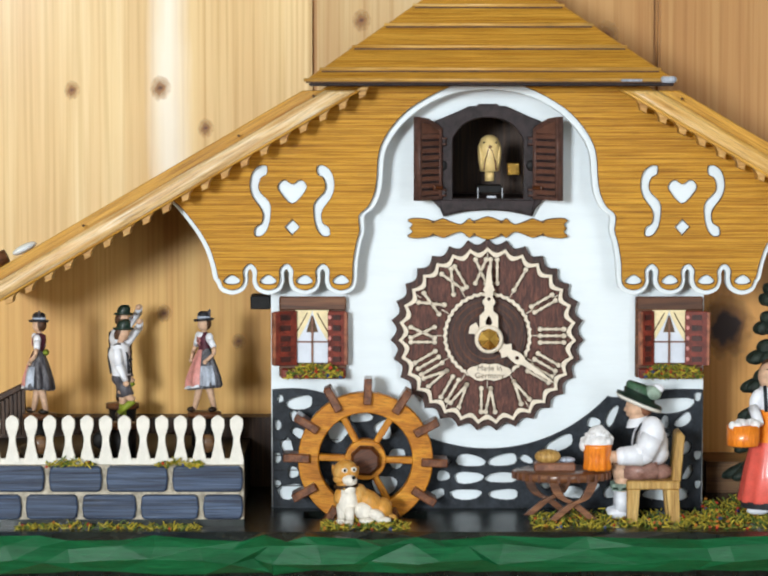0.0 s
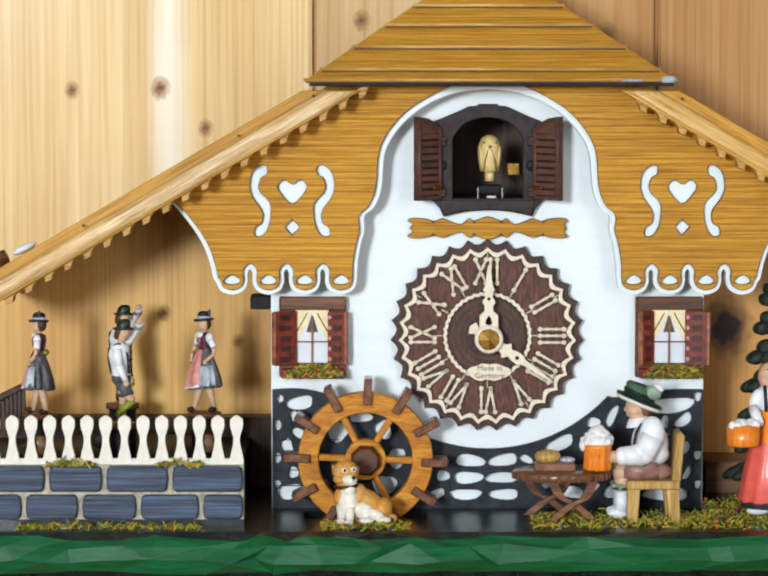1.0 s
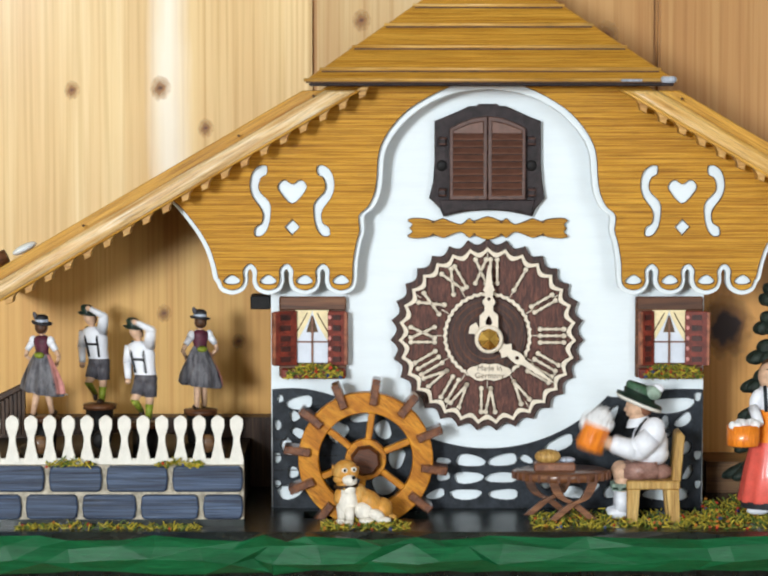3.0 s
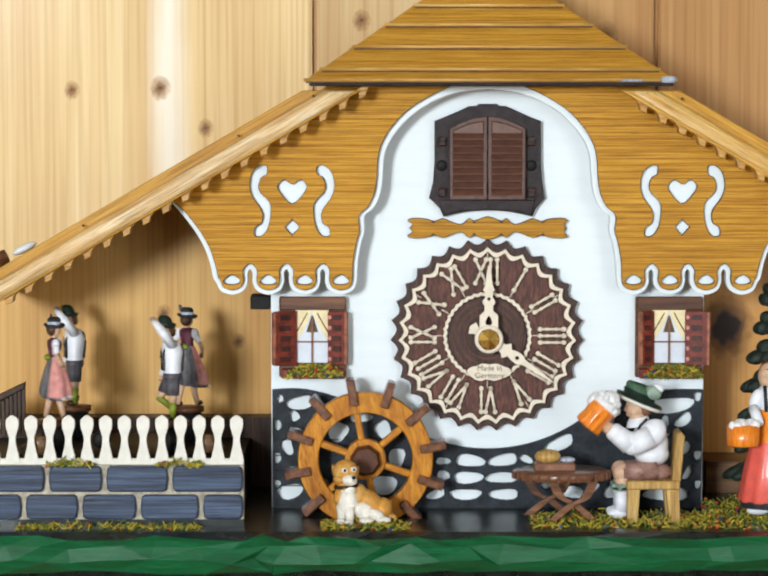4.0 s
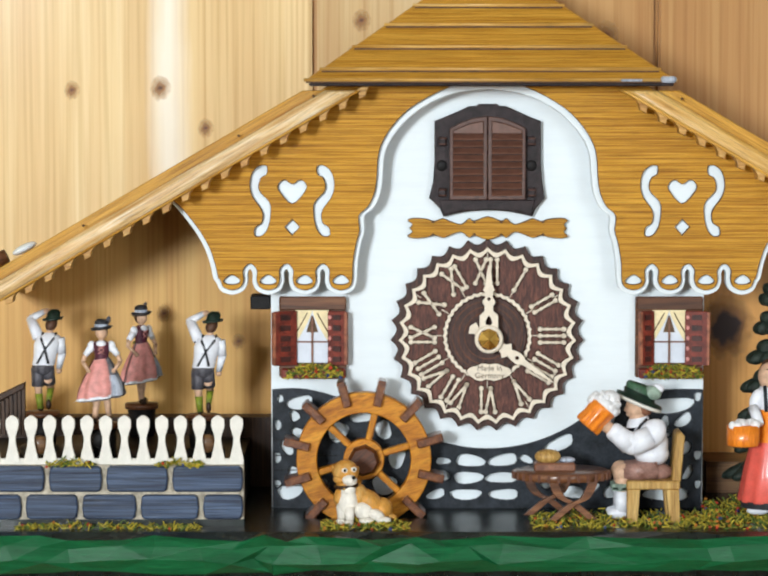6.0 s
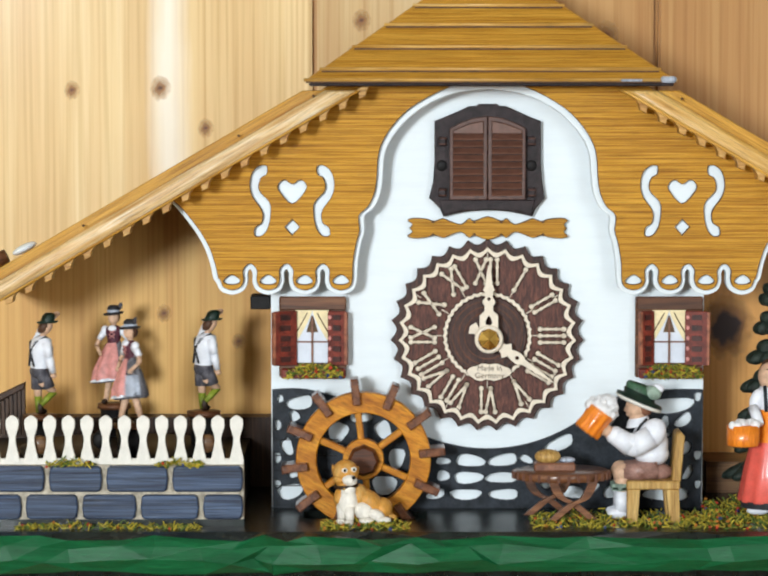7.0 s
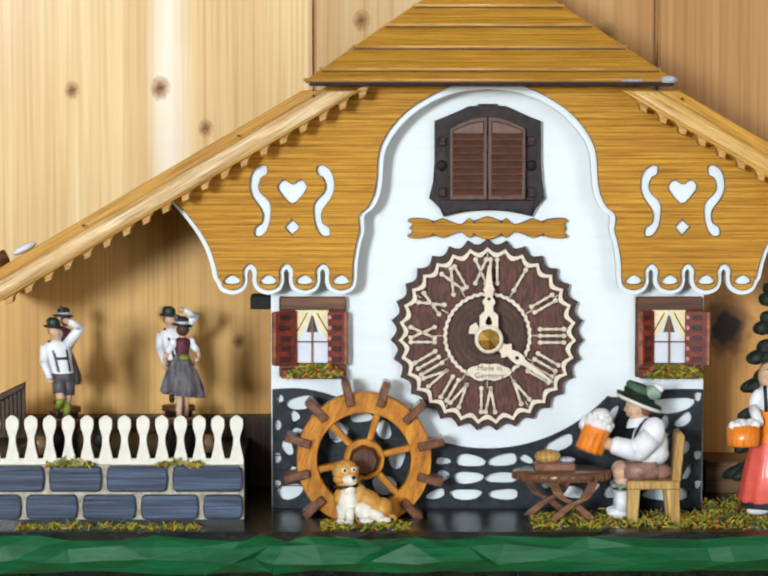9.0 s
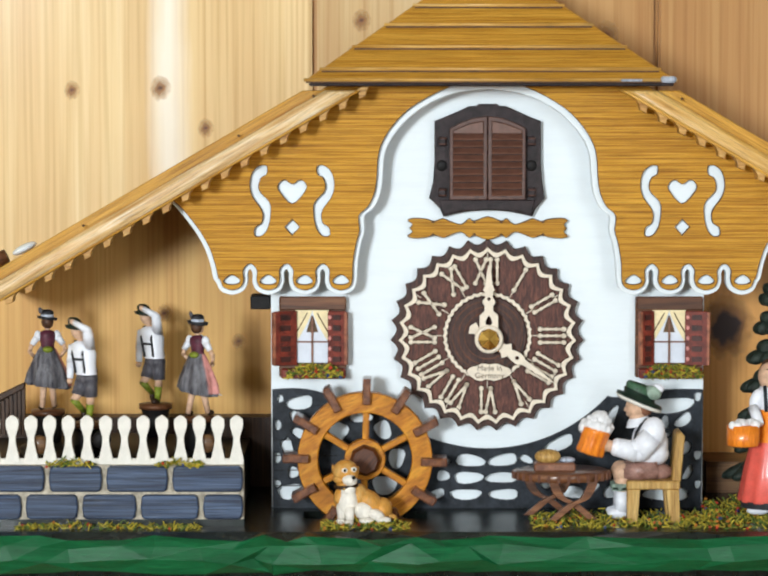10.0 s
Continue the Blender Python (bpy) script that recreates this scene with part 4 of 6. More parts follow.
def hatch():
    """Moulded frame of the bird's hatch, its two louvred doors and the bird."""
    outline = smooth([(0.0301, 1.6368), (0.0281, 1.641), (0.0229, 1.6462)], 2, False)[:-1] + [(0.0229, 1.6462), (0.0249, 1.6542), (0.0256, 1.6646), (0.0256, 1.6852), (0.0325, 1.6879), (0.0432, 1.6927), (0.0471, 1.6929), (0.0481, 1.6939), (0.0571, 1.6939), (0.0581, 1.6929), (0.062, 1.6927), (0.0725, 1.6879), (0.0794, 1.6852), (0.0795, 1.6646), (0.0803, 1.6542), (0.0816, 1.6462)] + smooth([(0.0816, 1.6462), (0.0771, 1.641), (0.0752, 1.6368)], 2, False)[1:] + smooth([(0.0752, 1.6368), (0.0637, 1.6393), (0.0527, 1.64), (0.0413, 1.6393), (0.0301, 1.6368)], 3, False)[1:-1]
    inner = [(0.0348, 1.646), (0.0706, 1.646), (0.0705, 1.6746)] + smooth([(0.07, 1.677), (0.0655, 1.683), (0.0586, 1.6862), (0.0526, 1.687), (0.0462, 1.6862), (0.0397, 1.683), (0.035, 1.677)], 3, False) + [(0.0348, 1.6746)]
    frame_ob = part("hatch_frame", cut([outline, inner[::-1]], -0.1065, -0.1, 0.0006), FRAME_BROWN, CLOCK, "dark brown moulded hatch frame")
    part("hatch_sill", cut([[(0.0281, 1.6454), (0.0765, 1.6454), (0.0748, 1.6379), (0.0661, 1.6397), (0.0526, 1.6404), (0.0387, 1.6397), (0.0303, 1.6379)]], -0.1085, -0.1066, 0.0006), FRAME_BROWN, frame_ob)
    for x, z in ((0.0295, 1.6751), (0.0295, 1.6491), (0.0746, 1.6751), (0.0747, 1.6491)):
        part("hinge", block(x - 0.0020, x + 0.0020, -0.1084, -0.1066, z - 0.0024, z + 0.0024, 0.0005), FRAME_BROWN, frame_ob)
        for dz in (-0.0014, 0.0014):
            Clay().limb((x - 0.0016, -0.1086, z + dz), (x + 0.0022, -0.1086, z + dz), 0.0005, 0.0005, SHUTTER_BROWN, 8).done("hinge_pin", frame_ob)
    for x, z in [(0.0747, 1.6627), (0.0293, 1.6627)]:
        Clay().ball((x, -0.1066, z), (0.0028, 0.0008, 0.0029), BLACK, seg=14).done("button", frame_ob)
    floor_z = 1.645
    part("hatch_floor", block(0.0328, 0.074, -0.0995, -0.03, floor_z - 0.003, floor_z), FRAME_BROWN, CLOCK)
    # doors: built closed, hinge line at the local origin
    w, h = (0.0715 - 0.0332) / 2 - 0.0002, 1.6876 - 1.6454
    for s in (-1, 1):
        hx = 0.0332 if s < 0 else 0.0715
        d = -s
        top = [(0, h - 0.0062), (d * w * 0.25, h - 0.0036), (d * w * 0.6, h - 0.0010), (d * w, h)]
        pts = [(0, 0), (d * w, 0)] + top[::-1]
        hole = [(d * 0.0018, 0.0020), (d * (w - 0.0020), 0.0020), (d * (w - 0.0020), h - 0.0026), (d * w * 0.55, h - 0.0038), (d * 0.0018, h - 0.0072)]
        sheet = cut([pts if s < 0 else pts[::-1], hole[::-1] if s < 0 else hole], -0.0042, 0.0, 0.0004)
        door = part("hatch_door", sheet, SHUTTER_BROWN, CLOCK, "brown louvred hatch door")
        n, span = 9, h - 0.0105
        for k in range(n):
            z0 = 0.0020 + span * k / n
            z1 = z0 + span / n
            bm = bmesh.new()
            xa, xb = sorted((d * 0.0016, d * (w - 0.0018)))
            z1 = z0 + (z1 - z0) * 0.84
            prof = ((-0.0044, z0), (-0.0046, z0 + 0.0006), (-0.0018, z1), (-0.0004, z1), (-0.0004, z0 + 0.0008), (-0.0022, z0))
            ends = [[bm.verts.new((x, y, z)) for y, z in prof] for x in (xa, xb)]
            bm.faces.new(ends[0])
            bm.faces.new(ends[1][::-1])
            for a in range(6):
                b = (a + 1) % 6
                bm.faces.new((ends[0][a], ends[1][a], ends[1][b], ends[0][b]))
            bmesh.ops.recalc_face_normals(bm, faces=bm.faces[:])
            part("louvre", bm, LOUVRE_BROWN, door)
        part("door_peg", block(*sorted((d * 0.0015, d * 0.0085)), 0.0001, 0.0016, 0.0052, 0.0072, 0.0003), HUB_WOOD, door)
        # added dark sheet that stands for the shade in the louvre gaps
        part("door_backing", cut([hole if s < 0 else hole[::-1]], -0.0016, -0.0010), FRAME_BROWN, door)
        cap = [(d * 0.0018, h - 0.0088), (d * (w - 0.0020), h - 0.0088), (d * (w - 0.0020), h - 0.0026), (d * w * 0.55, h - 0.0038), (d * 0.0018, h - 0.0072)]
        part("louvre", cut([cap if s < 0 else cap[::-1]], -0.0030, -0.0004, 0.0003), LOUVRE_BROWN, door)
        DOORS.append((door, s, (hx, -0.1072, 1.6454 + 0.0002)))
    # bird on its bracket
    bx, bz = (0.0542, 1.6673)
    c = Clay()
    c.lathe((0, 0, 0), [(0.0030, -0.0098), (0.0056, -0.0094), (0.0063, -0.0050), (0.0064, 0.0030), (0.0060, 0.0062), (0.0048, 0.0088), (0.0026, 0.0103), (0.0001, 0.0108)], BIRD, 32, squash=1.1)
    c.ball((0, -0.0068, 0.0042), (0.0011, 0.0022, 0.0009), LEATHER, seg=10)
    for s in (-1, 1):
        c.ball((s * 0.0050, 0.0008, -0.002), (0.0018, 0.0060, 0.0080), BIRD, (0, s * 6, 0))
        c.limb((s * 0.0008, -0.0072, 0.0030), (s * 0.0028, -0.0066, -0.0030), 0.00026, 0.00026, LEATHER, 6)
        c.limb((s * 0.0028, -0.0066, -0.0030), (s * 0.0036, -0.0060, -0.0088), 0.00034, 0.00042, LEATHER, 6)
        c.ball((s * 0.0036, -0.0060, 0.0066), 0.0006, SHOE, seg=8)
    c.limb((0, 0, -0.0150), (0, 0, -0.010), 0.0028, 0.0028, BIRD, 12)
    for v in c.bm.verts:
        v.co.x *= 0.88
        v.co.z = v.co.z * 0.92 + 0.0006
    bird = c.done("bird", CLOCK, "yellow painted wooden cuckoo")
    bird.matrix_basis = Matrix.Translation((bx, -0.086, bz))
    part("bird_bracket", block(bx - 0.0062, bx + 0.0062, -0.094, -0.080, bz - 0.0190, bz - 0.0150, 0.0006), BLACK, CLOCK)
    for s in (-1, 1):
        part("bracket_rod", block(bx + s * 0.0062 - 0.0002, bx + s * 0.0062 + 0.0002, -0.0945, -0.0935, floor_z, bz - 0.0165), GREY_METAL, CLOCK)
    part("bracket_bolt", block(bx - 0.002, bx + 0.0035, -0.0945, -0.090, bz - 0.0225, bz - 0.0200, 0.0005), GREY_METAL, CLOCK)
    part("brass_weight", block(0.0633, 0.0699, -0.082, -0.07, 1.6567, 1.6633, 0.0005, 1), BRASS, CLOCK)
    return bird


BIRD_OB = hatch()


def small_window(flip):
    """Cottage window: header, printed curtains, panes, two leaning shutters and a flower box."""
    off = 0.0 if not flip else 0.1431 - -0.0384
    sx = lambda x: x + off
    win = part("window", block(sx(-0.0534), sx(-0.0192), -0.1055, -0.1003, 1.5547, 1.5958, 0.0005), WALNUT, CLOCK, "toy window with red shutters, cream curtains and a flower box")
    part("lintel", block(sx(-0.0529), sx(-0.0194), -0.1078, -0.1056, 1.5893, 1.5961, 0.0005), WALNUT, win, "dark brown lintel")
    x0, x1, z0, z1 = sx(-0.0451), sx(-0.0279), 1.5624, 1.5895
    part("pane_sheet", block(x0, x1, -0.1066, -0.1056, z0, z1), PANE, win)
    mid = (x0 + x1) / 2
    zc = 1.5732
    for s in (-1, 1):
        e = mid + s * (x1 - x0) / 2
        prof = smooth([(mid, z1), (mid + s * 0.0012, z1 - 0.0040), (mid + s * 0.0040, z1 - 0.0095), (mid + s * 0.0072, z1 - 0.0150), (e, z1 - 0.0165)], 3, False) + [(e, z1)]
        part("curtain", cut([prof if s > 0 else prof[::-1]], -0.1072, -0.1067), CURTAIN, win, "cream printed curtain")
        for k in range(4):
            a = (mid + s * (0.0022 + 0.0016 * k), z1 - 0.0015 - 0.0028 * k)
            part("curtain_fold", cut([[(a[0], a[1]), (a[0] + s * 0.0005, a[1]), (a[0] + s * 0.0024, a[1] - 0.0035), (a[0] + s * 0.0018, a[1] - 0.0037)]], -0.1075, -0.1073), LINE, win)
    part("curtain_gap", cut([[(mid - 0.0030, z1 - 0.0115), (mid + 0.0030, z1 - 0.0115), (mid + 0.0004, z1 - 0.0030), (mid - 0.0004, z1 - 0.0030)]], -0.10705, -0.1067), LINE, win)
    part("glazing_bar", block(mid - 0.0005, mid + 0.0005, -0.1080, -0.1076, z0, z1 - 0.0040), LEATHER, win)
    part("glazing_bar", block(x0, x1, -0.1080, -0.1076, zc - 0.0004, zc + 0.0004), LEATHER, win)
    for s, hx, w, turn, m in ((-1, sx(-0.0448), 0.0126 if not flip else 0.0076, 24, OXBLOOD), (1, sx(-0.0281), 0.0098 if not flip else 0.0122, -18, OXBLOOD)):
        sh = part("shutter", block(min(0, s * w), max(0, s * w), -0.0018, 0, 1.5614, 1.589, 0.0003), m, win, "dark red louvred shutter")
        sh.matrix_basis = Matrix.Translation((hx, -0.1072, 0)) @ Matrix.Rotation(radians(turn), 4, "Z")
        zz0, zz1 = 1.5619, 1.5885
        sub = Clay()
        edge = s * w
        sub.box((edge, -0.0010, (zz0 + zz1) / 2), (0.0012, 0.0026, zz1 - zz0), SHUTTER_EDGE)
        for k in range(5):
            z = zz0 + (zz1 - zz0) * (k + 0.5) / 5
            sub.box((s * w * 0.52, -0.0021, z), (w * 0.42, 0.0012, 0.0026), SHUTTER_DARK)
            if s > 0:
                sub.ball((s * w * 0.14, -0.0024, z), (0.0010, 0.0008, 0.0012), CLOTH_PINK, seg=8)
        mesh = sub.done("shutter_trim", win)
        mesh.matrix_basis = sh.matrix_basis.copy()
    part("flower_box", block(sx(-0.0521), sx(-0.0196), -0.113, -0.1056, 1.5548, 1.5598, 0.0006), OXBLOOD, win, "dark red flower box")
    return sprigs("window_moss", sx(-0.0495), sx(-0.0205), -0.1178, -0.109, 1.5556, 0.0064, 360, win, blade=0.8)


def sprigs(name, x0, x1, y0, y1, z, high, count, parent, label="dried moss and flowers in yellow, green and red", seed=3, blade=1.0):
    """A tuft of short crumbs and blades."""
    rnd = random.Random(seed + int(x0 * 1e4))
    bm = bmesh.new()
    for _ in range(count):
        x, y = rnd.uniform(x0, x1), rnd.uniform(y0, y1)
        zz = z + rnd.random() * high * (1 - 0.6 * abs(2 * (x - x0) / (x1 - x0) - 1) ** 3)
        q = Euler((rnd.uniform(0, 6), rnd.uniform(-0.9, 0.9), rnd.uniform(0, 6))).to_matrix().to_4x4()
        k = rnd.choices((0, 1, 2, 3, 4, 5), (33, 31, 31, 3, 4, 1))[0]
        s = (blade * rnd.uniform(0.0014, 0.0052), rnd.uniform(0.0003, 0.0006), rnd.uniform(0.0003, 0.0005)) if k < 3 else (rnd.uniform(0.0010, 0.0020), 0.0010, 0.0011)
        got = bmesh.ops.create_cube(bm, size=1, matrix=Matrix.Translation((x, y, zz)) @ q @ Matrix.Diagonal((*s, 1)))
        for f in {f for v in got["verts"] for f in v.link_faces}:
            f.material_index = k
    ob = part(name, bm, MOSS, parent, label)
    return tagged(ob, kind="stuff") if parent is None else ob


small_window(False)
small_window(True)

# ---------------------------------------------------------------- the base and the stage
BASE_Z = 1.4872


def base():
    xl, xr = -0.235, 0.245
    slot = [(-0.0407, -0.138), (0.0216, -0.138), (0.0216, -0.114), (-0.0407, -0.114)]
    part("base_board", laid([[(xl, -0.181), (xr, -0.181), (xr, -0.004), (xl, -0.004)], slot[::-1]], BASE_Z - 0.022, BASE_Z, 0.0), BLACK_GREEN, CLOCK, "glossy black-green base board")
    part("base_underside", block(xl, xr, -0.18, -0.004, BASE_Z - 0.034, BASE_Z - 0.0225), BLACK_GREEN, CLOCK)
    # green front edge worked with a chisel: flat facets that meet in sharp ridges
    rnd = random.Random(21)
    z0, z1 = 1.4675, 1.4867
    xs = [xl]
    while xs[-1] < xr - 0.012:
        xs.append(xs[-1] + rnd.uniform(0.010, 0.025))
    xs[-1] = xr
    bm = bmesh.new()
    grid = []
    for j, (f, out) in enumerate(((0.0, 0.0), (0.36, 0.0046), (0.74, 0.0034), (1.0, 0.0))):
        row = []
        for i, x in enumerate(xs):
            inner = 0 < i < len(xs) - 1
            z = z0 + (z1 - z0) * f + (rnd.uniform(-0.0016, 0.0016) if j in (1, 2) else 0.0022 * rnd.random() if j == 0 else -0.0034 * rnd.random() ** 1.5)
            row.append(bm.verts.new((x + (rnd.uniform(-0.005, 0.005) if inner else 0), -0.1840 - out - rnd.uniform(0, 0.0050), z)))
        grid.append(row)
    grid.append([bm.verts.new((v.co.x, -0.1806, z1 + 0.0008)) for v in grid[-1]])
    for j, (a, b) in enumerate(zip(grid, grid[1:])):
        for i in range(len(xs) - 1):
            q = (a[i], a[i + 1], b[i + 1], b[i])
            k = rnd.randrange(2)
            for tri in ((q[k], q[k + 1], q[k + 2]), (q[k + 2], q[(k + 3) % 4], q[k])):
                f = bm.faces.new(tri)
                f.material_index, f.smooth = (1 if j == 3 else 0), False
    part("carved_edge", bm, [GREEN, BLACK_GREEN], CLOCK, "glossy green chisel-carved front edge")
    part("rear_plinth", block(0.1706, xr, -0.050, -0.006, BASE_Z, 1.5037), STAGE, CLOCK)

base()


def stage():
    """Dancing stage: dark case, round deck, stone-faced front and a white picket fence."""
    top = 1.5353
    part("stage_case", block(-0.235, -0.072, -0.150, -0.030, BASE_Z, top - 0.0215), BLACK, CLOCK, "dark brown stage case")
    c = Clay().lathe((-0.1340, -0.1, top - 0.0248), [(0.0001, 0.0085), (0.0515, 0.0085), (0.0525, 0.0075), (0.0525, 0.0035), (0.0001, 0.0035)], BLACK, 64)
    c.done("turntable", CLOCK, "round dark brown turntable of the dancers")
    part("back_panel", cut([[(-0.240, BASE_Z), (MID, BASE_Z), (MID, 1.6956), (-0.0355, 1.6882), (-0.240, 1.5823)]], -0.012, -0.004), PINE_AMBER, CLOCK, "amber-stained pine back panel")
    # right half of the panel, slightly redder than the left half
    part("back_panel", cut([[(MID, BASE_Z), (0.250, BASE_Z), (0.250, 1.6123), (0.15, 1.6882), (MID, 1.6956)]], -0.012, -0.004), PINE_RUST, CLOCK, "rust-brown pine back panel")
    # added dark block that darkens the foot of the back panel
    part("dark_panel_foot", block(-0.235, -0.0603, -0.028, -0.012, BASE_Z, 1.5247), SLAT, CLOCK)
    # the last spot paints the dancers' shadow on the panel
    for x, z, r in ((*(-0.0787, 1.5641), 0.0055), (*(0.1852, 1.5718), 0.0215), (*(-0.1189, 1.5793), 0.006)):
        # the large one is a broad dark brown patch
        ob = Clay().lathe((0, 0, 0), [(1.0, 0.0), (0.5, 0.05), (0.0001, 0.05)], KNOT_SHADE if r < 0.01 else DARK_PATCH, 28).done("knot", CLOCK)
        ob.matrix_basis = Matrix.Translation((x, -0.0122, z)) @ Matrix.Rotation(radians(90), 4, "X") @ Matrix.Diagonal((r, r * 1.1, 0.002, 1))
    # stone wall: two courses of slate-blue painted blocks with pale joints
    y0, y1 = -0.163, -0.151
    wall = part("stone_front", block(-0.235, -0.0691, y0 + 0.0016, y1, 1.4905, 1.5174), MORTAR, CLOCK, "wall of slate-blue painted blocks with pale joints")
    part("stage_foot", block(-0.235, -0.0689, y0 + 0.0022, y1, BASE_Z, 1.4907), BLACK_GREEN, CLOCK)
    for z0, z1, xs in ((1.5045, 1.5173, (-0.2105, -0.1949, -0.1657, -0.1375, -0.1051, -0.0682)), (1.4909, 1.503, (-0.2105, -0.1772, -0.1494, -0.1207, -0.09, -0.0682))):
        for a, b in zip(xs, xs[1:]):
            g, zm, q = 0.0010, (z0 + z1) / 2, 0.0020
            oval = [(a + g + q, z0), (b - g - q, z0), (b - g - 0.0006, z0 + 0.0012), (b - g, zm), (b - g - 0.0006, z1 - 0.0012), (b - g - q, z1), (a + g + q, z1), (a + g + 0.0006, z1 - 0.0012), (a + g, zm), (a + g + 0.0006, z0 + 0.0012)]
            part("stone", cut([oval], y0 - 0.0016, y0 + 0.003, 0.0010), NAVY_STONE, wall)
    # fence
    fence = part("fence", block(-0.235, -0.0692, -0.1585, -0.156, 1.5159, 1.5203, 0.0004), IVORY, CLOCK, "white wooden picket fence")
    zb, zt = 1.5188, 1.5417
    h = zt - zb
    prof = [(0.0035, 0.0), (0.0034, 0.06 * h), (0.0028, 0.18 * h), (0.0020, 0.32 * h), (0.0016, 0.45 * h), (0.0017, 0.54 * h), (0.0023, 0.63 * h), (0.0030, 0.72 * h), (0.0032, 0.80 * h), (0.0031, 0.91 * h), (0.0018, 0.965 * h), (0.0005, h)]
    me = cut([prof + [(-a, b) for a, b in prof[::-1]]], -0.159, -0.1566, 0.00015)
    me.materials.append(IVORY)
    step = 0.009206
    for k in range(15):
        ob = part("picket", me, None, fence)
        ob.matrix_basis = Matrix.Translation((-0.0726 - k * step, 0, zb))
    # slatted rail that climbs at the far end of the stage
    for k in range(16):
        x = -0.1857 - k * 0.0021
        part("stair_slat", block(x - 0.0008, x + 0.0008, -0.092, -0.088, top - 0.012, 1.5481 - k * 0.0014), SLAT, CLOCK)
    bm = cut([[(-0.1849, 1.5506), (-0.185, 1.5476), (-0.2182, 1.5313), (-0.2182, 1.5349)]], -0.094, -0.086, 0.0004)
    part("stair_rail", bm, SLAT, CLOCK, "dark brown sloping rail")
    part("stair_panel", cut([[(-0.1855, 1.5479), (-0.1856, 1.5326), (-0.2185, 1.5326), (-0.2185, 1.5339)]], -0.0878, -0.086), SLAT, CLOCK)
    # drive gear under the deck, seen between the pickets
    for x, z, m in ((-0.1397, 1.529, BLACK), (-0.1704, 1.5263, STAGE), (-0.0878, 1.527, STAGE)):
        c = Clay().lathe((0, 0, 0), [(0.0045, 0), (0.0045, 0.004), (0.003, 0.005), (0.0001, 0.005)], m, 20)
        c.done("drive_roller", CLOCK).matrix_basis = Matrix.Translation((x, -0.1502, z)) @ Matrix.Rotation(radians(90), 4, "X")
    part("bracket", block(-0.0682, -0.0582, -0.1, -0.085, 1.589, 1.5961, 0.0005), BLACK, CLOCK, "black hanging bracket")


stage()
sprigs("fence_moss", -0.1656, -0.1421, -0.168, -0.160, 1.5175, 0.0026, 90, CLOCK, seed=5)
sprigs("fence_moss", -0.1115, -0.089, -0.168, -0.160, 1.5175, 0.0026, 90, CLOCK, seed=6)
sprigs("moss_strip", -0.1804, -0.0888, -0.175, -0.1645, BASE_Z, 0.0026, 260, CLOCK, seed=7)
sprigs("moss_strip", 0.0727, 0.2213, -0.172, -0.125, BASE_Z, 0.0034, 1150, CLOCK, seed=8)
sprigs("moss_mound", 0.1620, 0.2240, -0.136, -0.100, BASE_Z, 0.0075, 560, CLOCK, seed=12)
sprigs("moss_strip", -0.0308, 0.0122, -0.176, -0.157, BASE_Z, 0.0034, 300, CLOCK, seed=9)

WHEEL_AT = (-0.0092, -0.125, 1.5157)


def water_wheel():
    """Built round the local origin, axle along y."""
    m = 0.000246
    rim = part("water_wheel", cut([ring(0, 0, 138 * m, n=72), ring(0, 0, 96 * m, n=72)[::-1]], -0.0045, 0.0045, 0.0006), WHEEL_WOOD, CLOCK, "amber-stained wooden water wheel")
    for k in range(6):
        sp = part("spoke", block(30 * m, 105 * m, -0.0025, 0.0035, -6.5 * m, 6.5 * m, 0.0005), WHEEL_WOOD, rim)
        sp.matrix_basis = Matrix.Rotation(radians(60 * k), 4, "Y")
    for k in range(12):
        pd = part("paddle", block(114 * m, 168 * m, -0.0085, 0.0070, -8.5 * m, 8.5 * m, 0.0005), PADDLE_WOOD, rim)
        pd.matrix_basis = Matrix.Rotation(radians(30 * k), 4, "Y")
    c = Clay().lathe((0, 0, 0), [(0.0001, 0.0105), (26 * m, 0.0105), (32 * m, 0.0085), (32 * m, -0.004)], HUB_WOOD, 8)
    for f in c.bm.faces:
        f.smooth = False
    c.done("hub", rim, "dark octagonal hub").matrix_basis = Matrix.Rotation(radians(90), 4, "X") @ Matrix.Rotation(radians(22.5), 4, "Z")
    part("collar", cut([ring(0, 0, 42 * m, n=40)], -0.0042, 0.0030, 0.0005), WHEEL_WOOD, rim, "amber collar behind the hub")
    c = Clay().limb((0, 0.004, 0), (0, 0.024, 0), 0.002, 0.002, GREY_METAL)
    c.done("axle", rim)
    return rim


WHEEL = water_wheel()

# ---------------------------------------------------------------- figurines


